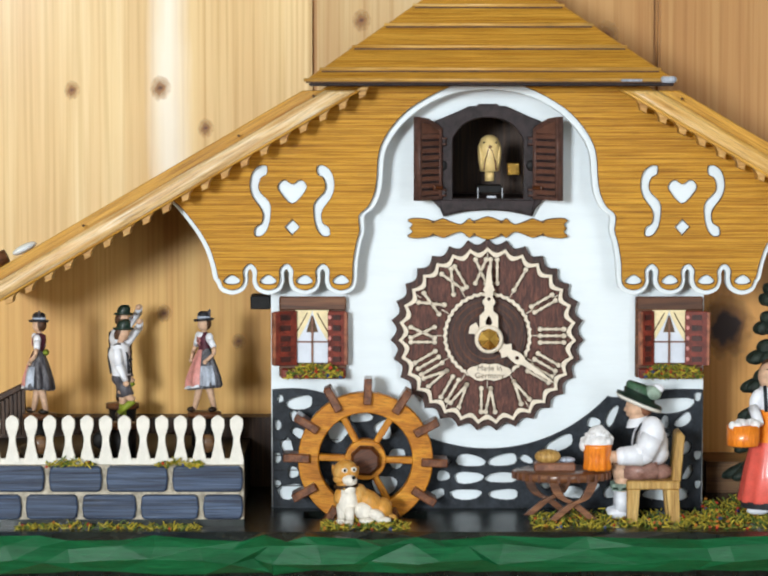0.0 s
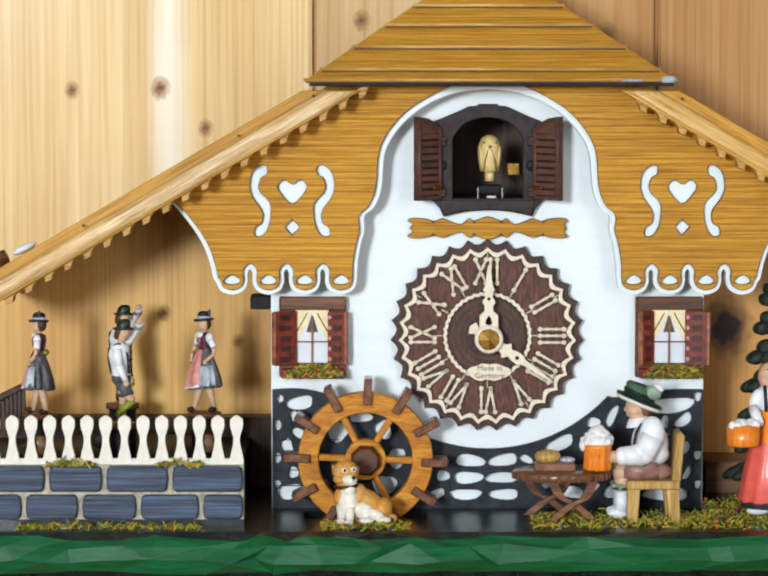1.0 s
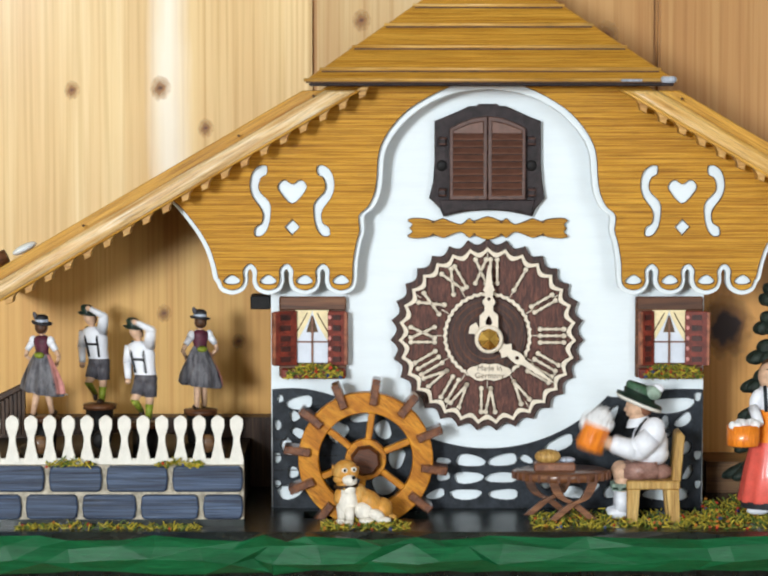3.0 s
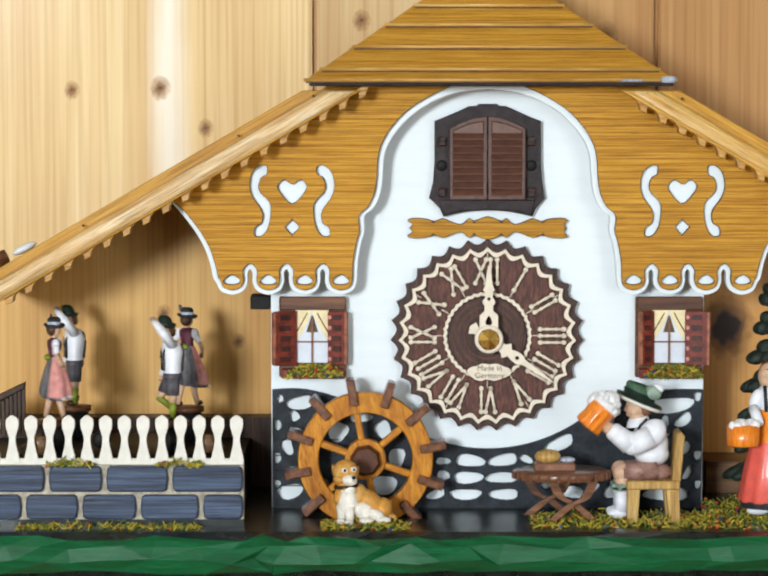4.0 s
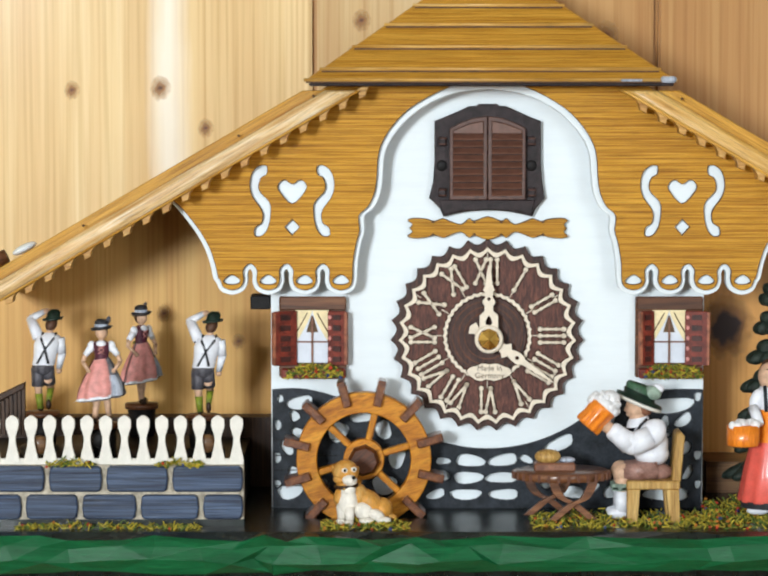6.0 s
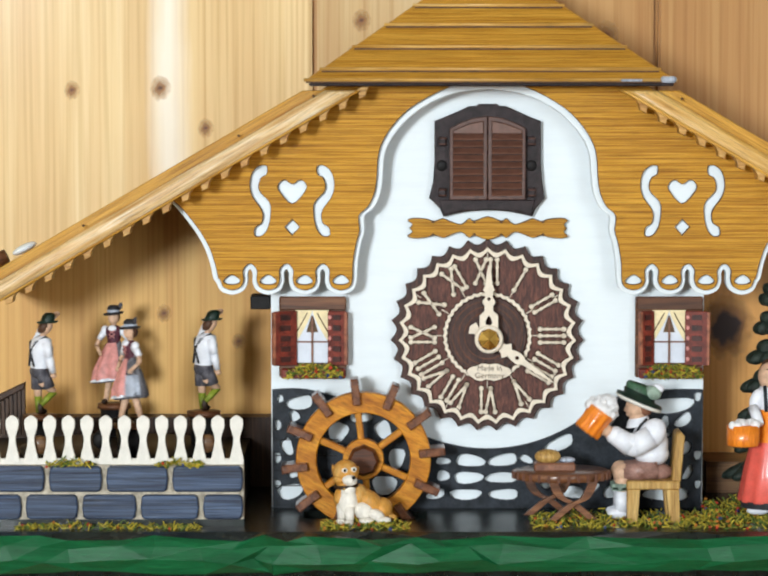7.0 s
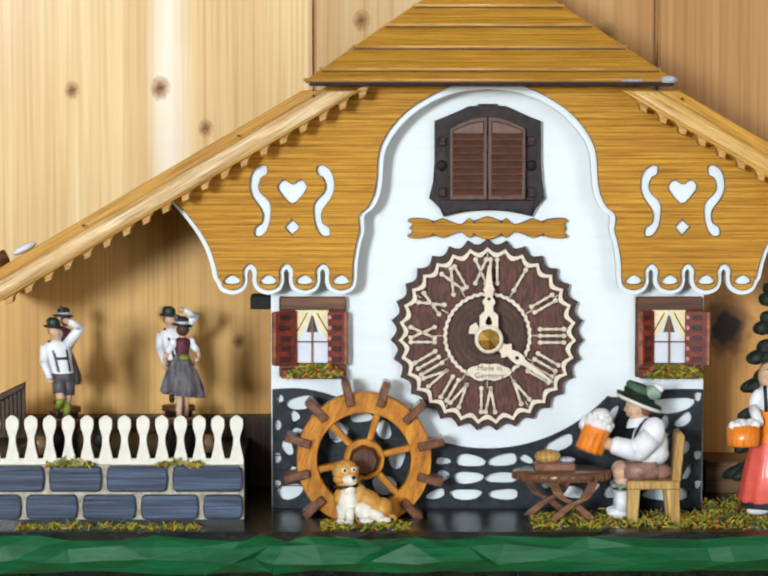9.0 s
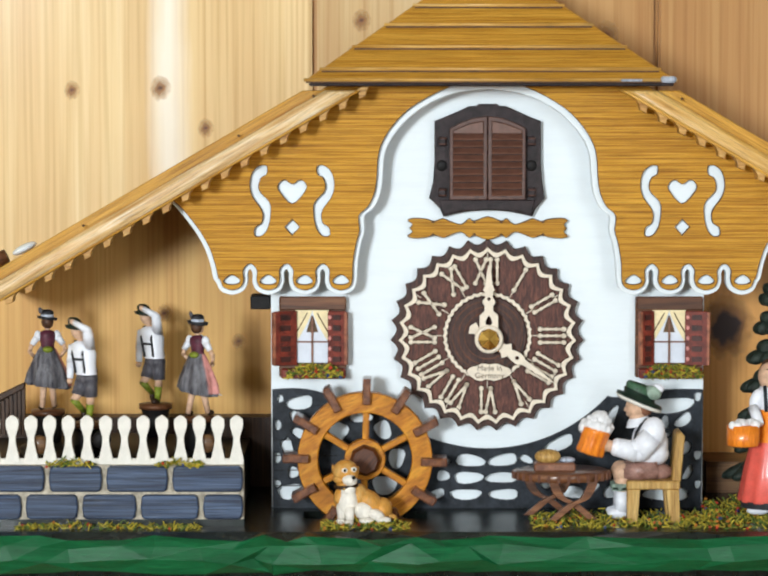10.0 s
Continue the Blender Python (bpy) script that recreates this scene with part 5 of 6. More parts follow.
def girl_dancer():
    c = Clay()
    c.lathe((0, 0, 0), [(0.0001, 0), (0.0082, -0.0006), (0.0082, 0.0018), (0.0001, 0.0020)], WALNUT, 28)
    c.limb((0, 0, -0.0156), (0, 0, 0.0002), 0.0062, 0.0070, BLACK, 24)
    for s in (-1, 1):
        c.limb((s * 0.0032, 0.0038 * s, 0.003), (s * 0.0020, 0.0008 * s, 0.0165), 0.0012, 0.0021, SKIN)
        c.ball((s * 0.0034, 0.0038 * s - 0.0014, 0.0032), (0.0015, 0.0027, 0.0014), SHOE, seg=10)
    c.lathe((0, 0, 0), [(0.0098, 0.0130), (0.0112, 0.0142), (0.0104, 0.0185), (0.0080, 0.0245), (0.0050, 0.0300), (0.0034, 0.0325)], SKIRT, 48, fold=0.15, folds=8, squash=0.60, tilt=0.14)
    c.lathe((0, 0, 0), [(0.0096, 0.0136), (0.0001, 0.0180)], CLOTH_PALE, 30, squash=0.60, tilt=0.14)
    c.lathe((0, -0.0006, 0), [(0.0113, 0.0146), (0.0108, 0.0188), (0.0083, 0.0245), (0.0053, 0.0298), (0.0036, 0.0322)], CLOTH_PINK, 26, (185, 302), 0.12, 8, squash=0.64, tilt=0.14)
    c.lathe((-0.0005, 0, 0), [(0.0113, 0.0146), (0.0108, 0.0188), (0.0083, 0.0245), (0.0053, 0.0298), (0.0036, 0.0322)], CLOTH_PINK, 10, (145, 187), 0.12, 8, squash=0.65, tilt=0.14)
    c.lathe((0, -0.0007, 0), [(0.0114, 0.0138), (0.0114, 0.0152)], CLOTH_WHITE, 26, (185, 302), 0.12, 8, squash=0.65, tilt=0.14)
    c.lathe((0, -0.0004, 0), [(0.0114, 0.0142), (0.0108, 0.0186), (0.0083, 0.0240)], CLOTH_PALE, 18, (302, 358), 0.12, 8, squash=0.64, tilt=0.14)
    c.ball((0, 0.0030, 0.0315), (0.0026, 0.0018, 0.0016), CLOTH_GREEN)
    c.lathe((0, 0, 0), [(0.0034, 0.0318), (0.0032, 0.0335), (0.0042, 0.0375), (0.0040, 0.0395), (0.0016, 0.0408)], CLOTH_PURPLE, 24, squash=0.8)
    c.ball((0, -0.0022, 0.0392), (0.0024, 0.0014, 0.0017), CLOTH_WHITE)
    for k in range(2):
        z = 0.0346 + 0.0020 * k
        for s in (-1, 1):
            c.limb((-s * 0.0014, -0.0032, z), (s * 0.0014, -0.0034, z + 0.0018), 0.00025, 0.00025, CLOTH_PINK, 6)
    for s in (-1, 1):
        c.ball((s * 0.0046, 0, 0.0380), (0.0020, 0.0019, 0.0026), CLOTH_WHITE)
        c.limb((s * 0.0048, 0, 0.0375), (s * 0.0076, 0.0004, 0.0338), 0.0018, 0.0014, CLOTH_WHITE)
        c.limb((s * 0.0076, 0.0004, 0.0338), (s * 0.0088, -0.0004, 0.0306), 0.0011, 0.0010, SKIN)
        c.limb((s * 0.0088, -0.0004, 0.0306), (s * 0.0066, -0.0034, 0.0270), 0.0010, 0.0009, SKIN)
        c.ball((s * 0.0064, -0.0036, 0.0267), 0.0012, SKIN, seg=8)
    c.limb((0, 0, 0.040), (0, 0, 0.0425), 0.0013, 0.0012, SKIN)
    c.ball((0, -0.0004, 0.0445), (0.0028, 0.0029, 0.0033), SKIN).ball((0, 0.0009, 0.0447), (0.0030, 0.0028, 0.0032), HAIR)
    c.lathe((0, -0.0002, 0), [(0.0030, 0.0460), (0.0046, 0.0460), (0.0051, 0.0471), (0.0034, 0.0473)], CLOTH_DARK, 24, tilt=0.12)
    c.lathe((0, 0, 0), [(0.0033, 0.0472), (0.0032, 0.0485)], CLOTH_PALE, 24)
    c.lathe((0, 0, 0), [(0.0032, 0.0485), (0.0031, 0.0497), (0.0018, 0.0507), (0.0001, 0.0505)], CLOTH_DARK, 24)
    c.ball((0.0030, 0.0008, 0.0500), (0.0012, 0.0007, 0.0022), CLOTH_GREY, (0, 25, 0), 8)
    for v in c.bm.verts:
        if 0.0125 < v.co.z < 0.0300:
            v.co.x *= 0.92
    ob = c.done("dancing_girl_figurine")
    ob.data.transform(Matrix.Scale(1.06, 4))
    return ob


def boy_dancer():
    c = Clay()
    c.lathe((0, 0, 0), [(0.0001, 0), (0.0082, -0.0006), (0.0082, 0.0018), (0.0001, 0.0020)], WALNUT, 28)
    c.limb((0, 0, -0.0156), (0, 0, 0.0002), 0.0062, 0.0070, BLACK, 24)
    c.limb((0.0012, 0, 0.003), (0.0016, 0, 0.0105), 0.0014, 0.0017, CLOTH_GREEN).limb((0.0016, 0, 0.0100), (0.0020, 0, 0.0180), 0.0015, 0.0020, SKIN)
    c.ball((0.0012, -0.0014, 0.0032), (0.0016, 0.0030, 0.0015), SHOE, seg=10)
    c.limb((-0.0022, 0, 0.0180), (-0.0028, -0.0052, 0.0128), 0.0021, 0.0016, SKIN).limb((-0.0028, -0.0052, 0.0128), (-0.0030, 0.0010, 0.0068), 0.0016, 0.0013, CLOTH_GREEN)
    c.ball((-0.0030, 0.0012, 0.0054), (0.0014, 0.0016, 0.0027), SHOE, seg=10)
    c.limb((0.0020, 0, 0.0140), (0.0018, 0, 0.0225), 0.0027, 0.0031, CLOTH_GREY).limb((-0.0026, -0.0030, 0.0150), (-0.0018, 0, 0.0225), 0.0027, 0.0031, CLOTH_GREY)
    c.ball((0, 0.0002, 0.0230), (0.0049, 0.0040, 0.0040), CLOTH_GREY)
    c.lathe((0, 0, 0), [(0.0048, 0.0245), (0.0049, 0.0290), (0.0057, 0.0345), (0.0050, 0.0385), (0.0016, 0.0402)], CLOTH_WHITE, 24, squash=0.78)
    c.lathe((0, 0, 0), [(0.0046, 0.0248), (0.0046, 0.0260)], CLOTH_DARK, 24, squash=0.80)
    for s in (-1, 1):
        c.limb((s * 0.0024, -0.0038, 0.0255), (s * 0.0028, -0.0042, 0.0345), 0.0005, 0.0005, CLOTH_DARK, 6).limb((s * 0.0028, -0.0042, 0.0345), (s * 0.0028, 0, 0.0400), 0.0005, 0.0005, CLOTH_DARK, 6)
        c.limb((s * 0.0028, 0, 0.0400), (s * 0.0026, 0.0038, 0.0375), 0.0005, 0.0005, CLOTH_DARK, 6).limb((s * 0.0026, 0.0038, 0.0375), (0, 0.0046, 0.0325), 0.0005, 0.0005, CLOTH_DARK, 6).limb((0, 0.0046, 0.0325), (-s * 0.0024, 0.0038, 0.0255), 0.0005, 0.0005, CLOTH_DARK, 6)
    c.limb((-0.0026, -0.0044, 0.0318), (0.0026, -0.0044, 0.0318), 0.0006, 0.0006, CLOTH_DARK, 6)
    # arm that hangs, arm that lifts to the hat
    c.limb((-0.0050, 0, 0.0375), (-0.0070, -0.0008, 0.0300), 0.0020, 0.0018, CLOTH_WHITE).limb((-0.0070, -0.0008, 0.0300), (-0.0066, -0.0030, 0.0225), 0.0018, 0.0013, CLOTH_WHITE)
    c.ball((-0.0066, -0.0032, 0.0212), 0.0014, SKIN, seg=10)
    c.limb((0.0044, -0.0006, 0.0378), (0.0112, -0.0052, 0.0462), 0.0024, 0.0021, CLOTH_WHITE).ball((0.0112, -0.0052, 0.0462), 0.0021, CLOTH_WHITE, seg=10)
    c.limb((0.0112, -0.0052, 0.0462), (0.0056, -0.0064, 0.0496), 0.0021, 0.0015, CLOTH_WHITE).ball((0.0046, -0.0062, 0.0498), (0.0017, 0.0016, 0.0015), SKIN, seg=10)
    c.limb((0, 0, 0.0395), (0, 0, 0.0425), 0.0014, 0.0013, SKIN)
    c.ball((0, -0.0004, 0.0442), (0.0029, 0.0031, 0.0034), SKIN).ball((0, 0.0011, 0.0444), (0.0029, 0.0027, 0.0031), HAIR)
    c.lathe((0, -0.0002, 0), [(0.0028, 0.0460), (0.0046, 0.0461), (0.0051, 0.0472), (0.0034, 0.0474)], HAT_GREEN, 24, tilt=-0.1)
    c.lathe((0, 0, 0), [(0.0034, 0.0473), (0.0031, 0.0500), (0.0018, 0.0512), (0.0001, 0.0508)], HAT_GREEN, 24)
    # broad build; the hips lean back and the head bows
    for v in c.bm.verts:
        if 0.008 < v.co.z < 0.042:
            v.co.x *= 1.14
            v.co.y *= 1.14
    for v in c.bm.verts:
        if v.co.z > 0.022:
            v.co.y += (v.co.z - 0.022) * 0.06
            v.co.x -= (v.co.z - 0.022) * 0.20
        if v.co.z > 0.036:
            v.co.y -= (v.co.z - 0.036) * 0.30
    ob = c.done("dancing_boy_figurine")
    ob.data.transform(Matrix.Scale(1.06, 4))
    return ob


GIRL = tagged(girl_dancer(), "painted dancing girl figurine with plum bodice and pink apron", "figurine", "dancers on the turntable")
BOY = tagged(boy_dancer(), "painted dancing boy figurine with grey shorts and braces, one arm raised", "figurine", "dancers on the turntable")
GIRL_2 = copy_thing(GIRL, pose(0, 0, 0))
BOY_2 = copy_thing(BOY, pose(0, 0, 0))


def dog():
    """Sitting dog in three-quarter view: upright chest, sloping golden back, white legs."""
    k = 0.0000797
    p = lambda a, b, y=0.0: ((a - 300) * k, y, (490 - b) * k)
    r = lambda a, y, b: (a * k, y, b * k)
    c = Clay()
    c.ball(p(412, 418, 0.002), r(66, 0.0064, 74), DOG_GOLD, (0, 20, 0), 20)
    c.ball(p(338, 372, 0.0015), r(104, 0.0068, 66), DOG_GOLD, (0, 40, 0), 22)
    c.ball(p(262, 330, 0.0010), r(62, 0.0062, 74), DOG_GOLD, (0, 14, 0), 20)
    c.ball(p(300, 420, -0.0034), r(62, 0.0040, 56), DOG_WHITE, (0, 24, 0), 18)
    c.ball(p(372, 440, -0.0044), r(58, 0.0036, 36), DOG_WHITE, (0, 18, 0), 16)
    c.ball(p(200, 362, -0.0018), r(70, 0.0062, 104), DOG_WHITE, (0, 4, 0), 22)
    c.ball(p(150, 335, -0.0012), r(36, 0.0052, 60), DOG_GOLD, (0, 8, 0), 16)
    c.ball(p(195, 262, -0.0010), r(66, 0.0060, 64), DOG_GOLD, seg=18)
    c.ball(p(205, 285, -0.0042), r(48, 0.0036, 44), DOG_WHITE, seg=16)
    for a, b, y in ((214, 478, -0.0074), (164, 474, -0.0050)):
        c.limb(p(a, 390, y + 0.0016), p(a, b, y), 0.0027, 0.0019, DOG_WHITE).ball(p(a - 4, b + 4, y - 0.0012), (0.0024, 0.0032, 0.0015), DOG_WHITE, seg=12)
        for d in (-1, 0, 1):
            c.limb(p(a - 4 + 9 * d, b - 2, y - 0.0043), p(a - 4 + 9 * d, b + 8, y - 0.0045), 0.00012, 0.00012, LEATHER, 5)
    c.ball(p(318, 472, -0.0078), r(48, 0.0030, 20), DOG_WHITE, seg=14).ball(p(420, 470, -0.0060), r(52, 0.0030, 22), DOG_WHITE, seg=14)
    c.ball(p(470, 462, 0.0010), r(40, 0.0022, 20), DOG_GOLD, (0, 20, 0), 12)
    c.ball(p(188, 180, -0.0016), r(80, 0.0064, 76), DOG_GOLD, seg=22)
    c.ball(p(160, 222, -0.0026), r(48, 0.0044, 34), DOG_GOLD, seg=16)
    c.ball(p(214, 222, -0.0064), r(48, 0.0036, 36), DOG_WHITE, (0, 10, 0), 18)
    c.ball(p(240, 202, -0.0094), r(13, 0.0010, 11), BLACK, seg=10)
    c.limb(p(240, 212, -0.0098), p(226, 240, -0.0092), 0.00016, 0.00022, LEATHER, 6)
    for a, b, y in ((184, 160, -0.0076), (240, 156, -0.0066)):
        c.ball(p(a, b, y), r(19, 0.0008, 16), DOG_WHITE, seg=12).ball(p(a + 1, b, y - 0.0006), r(9, 0.0006, 9), BLACK, seg=8)
    for a, b, t in ((116, 176, -10), (258, 186, 10)):
        c.ball(p(a, b, 0.0006), r(13, 0.0030, 40), DOG_GOLD, (0, t, 0), 12)
    c.lathe(p(192, 268, -0.0012), [(70 * k, -0.0008), (76 * k, -0.0005), (76 * k, 0.0007), (68 * k, 0.0010)], SHOE, 26, tilt=0.08, squash=1.05)
    c.ball(p(180, 276, -0.0076), (0.0007, 0.0005, 0.0007), BRASS, seg=8)
    ob = c.done("dog_figurine")
    ob.location = (-0.0100, -0.160, BASE_Z + 0.0022)
    tagged(ob, "golden and white sitting dog figurine with dark collar on moss", "figurine")


dog()


def table_set():
    """Little round table with crossed legs, a bread board and loaf, and the straw-coloured chair."""
    at = (0.0883, -0.145, BASE_Z + 0.002)
    t = empty("garden_table", at, "little round dark wooden table with crossed legs on moss", "table")
    m = 0.000243
    zt = 1.5131 - at[2]
    c = Clay().lathe((0, 0, zt), [(0.0001, 0), (94 * m, 0), (99 * m, -0.0008), (99 * m, -0.0042), (0.0001, -0.0045)], TABLE_WOOD, 48, squash=0.8)
    part_top = c.done("tabletop", t, "round table top")
    part_top.matrix_parent_inverse = Matrix()
    for k in range(30):
        a = 2 * math.pi * k / 30
        ob = part("rim_notch", block(-0.0007, 0.0007, -0.0007, 0.0007, zt - 0.0042, zt - 0.0006), HUB_WOOD, part_top)
        ob.matrix_basis = Matrix.Translation((99 * m * math.cos(a), 0.8 * 99 * m * math.sin(a), 0))
    for s in (-1, 1):
        for y in (-0.008, 0.008):
            d = 20 * m if y < 0 else -28 * m
            pts = [(d - s * 42 * m, zt - 0.004), (d - s * 26 * m, zt - 0.0125), (d + s * 6 * m, zt - 0.017), (d + s * 40 * m, 0.0)]
            cu = smooth(pts, 5, False)
            wide = 0.0040
            out = [(x - wide * 0.5, z) for x, z in cu] + [(x + wide * 0.7, z) for x, z in cu[::-1]]
            ob = part("leg", cut([out if s > 0 else out[::-1]], y - 0.0012 + s * 0.0013, y + 0.0012 + s * 0.0013, 0.0003), TABLE_WOOD, t)
            ob.matrix_parent_inverse = Matrix()
    tz = at[2] + zt
    b = tagged(part("bread_board", block(0.0744, 0.0947, -0.154, -0.143, tz, tz + 0.0042, 0.0008), LEATHER, None), "brown wooden bread board on the little table", "board")
    c = Clay().ball((0, 0, 0), (0.0066, 0.0046, 0.0036), CHAIR_WOOD, seg=18)
    for k in range(4):
        c.limb((-0.0036 + k * 0.0022, -0.0036, 0.0012), (-0.0026 + k * 0.0022, 0.001, 0.0032), 0.0003, 0.0003, LEATHER, 6)
    ob = c.done("bread_loaf")
    ob.location = (0.0812, -0.1490, tz + 0.0070)
    tagged(ob, "small golden painted bread loaf", "bread")
    ob = Clay().ball((0, 0, 0), (0.0042, 0.0034, 0.0015), CLOTH_PALE, seg=14).done("cheese")
    ob.location = (0.0909, -0.1480, tz + 0.0052)
    tagged(ob, "small pale painted cheese on a bread board", "food")
    # chair
    cx0, cx1 = 0.1212, 0.1455
    ch = empty("garden_chair", ((cx0 + cx1) / 2, -0.140, BASE_Z + 0.002), "straw-coloured toy wooden chair with a slanted back", "chair")
    seat_z = 1.506
    part("seat", block(cx0 - 0.001, cx1 + 0.001, -0.153, -0.128, seat_z - 0.0020, seat_z + 0.0022, 0.0006), CHAIR_WOOD, ch)
    for x, d in ((cx0 + 0.0024, -0.0006), (cx1 - 0.0026, 0.0012)):
        for y in (-0.151, -0.131):
            part("leg", cut([[(x - 0.0032, seat_z - 0.002), (x - 0.0026 + d, BASE_Z), (x + 0.0026 + d, BASE_Z), (x + 0.0032, seat_z - 0.002)]], y - 0.0025, y + 0.0025, 0.0004), CHAIR_WOOD, ch)
    part("backrest", cut([[(0.1428, 1.5075), (0.1472, 1.5075), (0.1492, 1.5301), (0.1473, 1.5323), (0.1451, 1.5311)]], -0.150, -0.131, 0.0006), CHAIR_WOOD, ch)


table_set()


def drinker():
    """Seated man figurine in profile, built as one painted piece without his lifting forearm."""
    m = 0.000243
    ox, oz = (0.1311, 1.5082)
    p = lambda px, py, y=0.0: ((px - 1320) * m, y, (975 - py) * m)
    c = Clay()
    c.ball(p(1318, 960), (58 * m, 0.0085, 22 * m), MAUVE, (0, 3, 0), 20)
    for y in (-0.0045, 0.0045):
        c.limb(p(1340, 955, y), p(1270, 962, y), 0.0052, 0.0045, MAUVE)
        c.ball(p(1268, 962, y), (0.0048, 0.0045, 0.0050), SKIN, seg=14)
        c.limb(p(1268, 965, y), p(1270, 1000, y), 0.0040, 0.0036, SKIN)
        c.lathe(p(1267, 998, y), [(0.0046, 0.0), (0.0050, 0.001), (0.0050, 0.003), (0.0042, 0.0036)], HAT_PALE, 18, fold=0.1, folds=6)
        c.lathe(p(1267, 993, y), [(0.0050, -0.0006), (0.0051, 0.0006)], HAT_GREEN, 18)
        c.limb(p(1270, 1000, y), p(1268, 1042, y), 0.0040, 0.0036, CLOTH_WHITE)
        c.ball(p(1262, 1046, y), (0.0060, 0.0036, 0.0028), CLOTH_WHITE, seg=14)
    c.ball(p(1326, 905), (38 * m, 0.0092, 50 * m), CLOTH_WHITE, (0, -6, 0), 24)
    c.ball(p(1330, 925), (36 * m, 0.0090, 26 * m), CLOTH_WHITE, seg=20)
    strap = [p(1316, 850, -0.0080), p(1303, 861, -0.0110), p(1294, 878, -0.0098), p(1291, 900, -0.0085)]
    for a, b in zip(strap, strap[1:]):
        c.limb(a, b, 0.0007, 0.0007, CLOTH_DARK, 6).ball(b, 0.0007, CLOTH_DARK, seg=6)
    c.limb(p(1303, 862), p(1300, 838), 0.0046, 0.0042, SKIN)
    c.ball(p(1298, 829), (0.0054, 0.0052, 0.0062), SKIN, seg=18).lathe(p(1302, 862), [(0.0060, -0.0012), (0.0054, 0.0016), (0.0046, 0.0030)], CLOTH_WHITE, 20, tilt=0.2).ball(p(1279, 834), (0.0016, 0.0012, 0.0013), SKIN, seg=8).ball(p(1285, 842), (0.0020, 0.0026, 0.0018), SKIN, seg=8)
    c.ball(p(1314, 826), (0.0048, 0.0054, 0.0056), LEATHER, seg=16)
    c.lathe(p(1303, 824), [(0.0001, 0.001), (0.0094, -0.0004), (0.0110, 0.0002), (0.0114, 0.0016), (0.0070, 0.0016)], IVORY, 28, tilt=-0.40, squash=0.85)
    c.lathe(p(1304, 819), [(0.0114, 0.0006), (0.0110, 0.0020), (0.0078, 0.0024), (0.0076, 0.0050), (0.0070, 0.0054)], HAT_GREEN, 28, tilt=-0.40, squash=0.85)
    c.lathe(p(1306, 804), [(0.0074, 0.0), (0.0070, 0.0040), (0.0056, 0.0056), (0.0030, 0.0046), (0.0001, 0.0042)], HAT_MID, 28, tilt=-0.36, squash=0.85)
    c.ball(p(1330, 798, -0.004), (0.0046, 0.0024, 0.0034), HAT_PALE, (0, 25, 0), 12).ball(p(1342, 789, -0.003), (0.0030, 0.0020, 0.0022), CLOTH_WHITE, (0, 25, 0), 10)
    ob = c.done("seated_man_figurine")
    ob.location = (ox, -0.140, oz)
    return tagged(ob, "painted seated man figurine in white shirt and green hat", "figurine")


drinker()
ARM_AT = (0.132, -0.15, 1.5319)


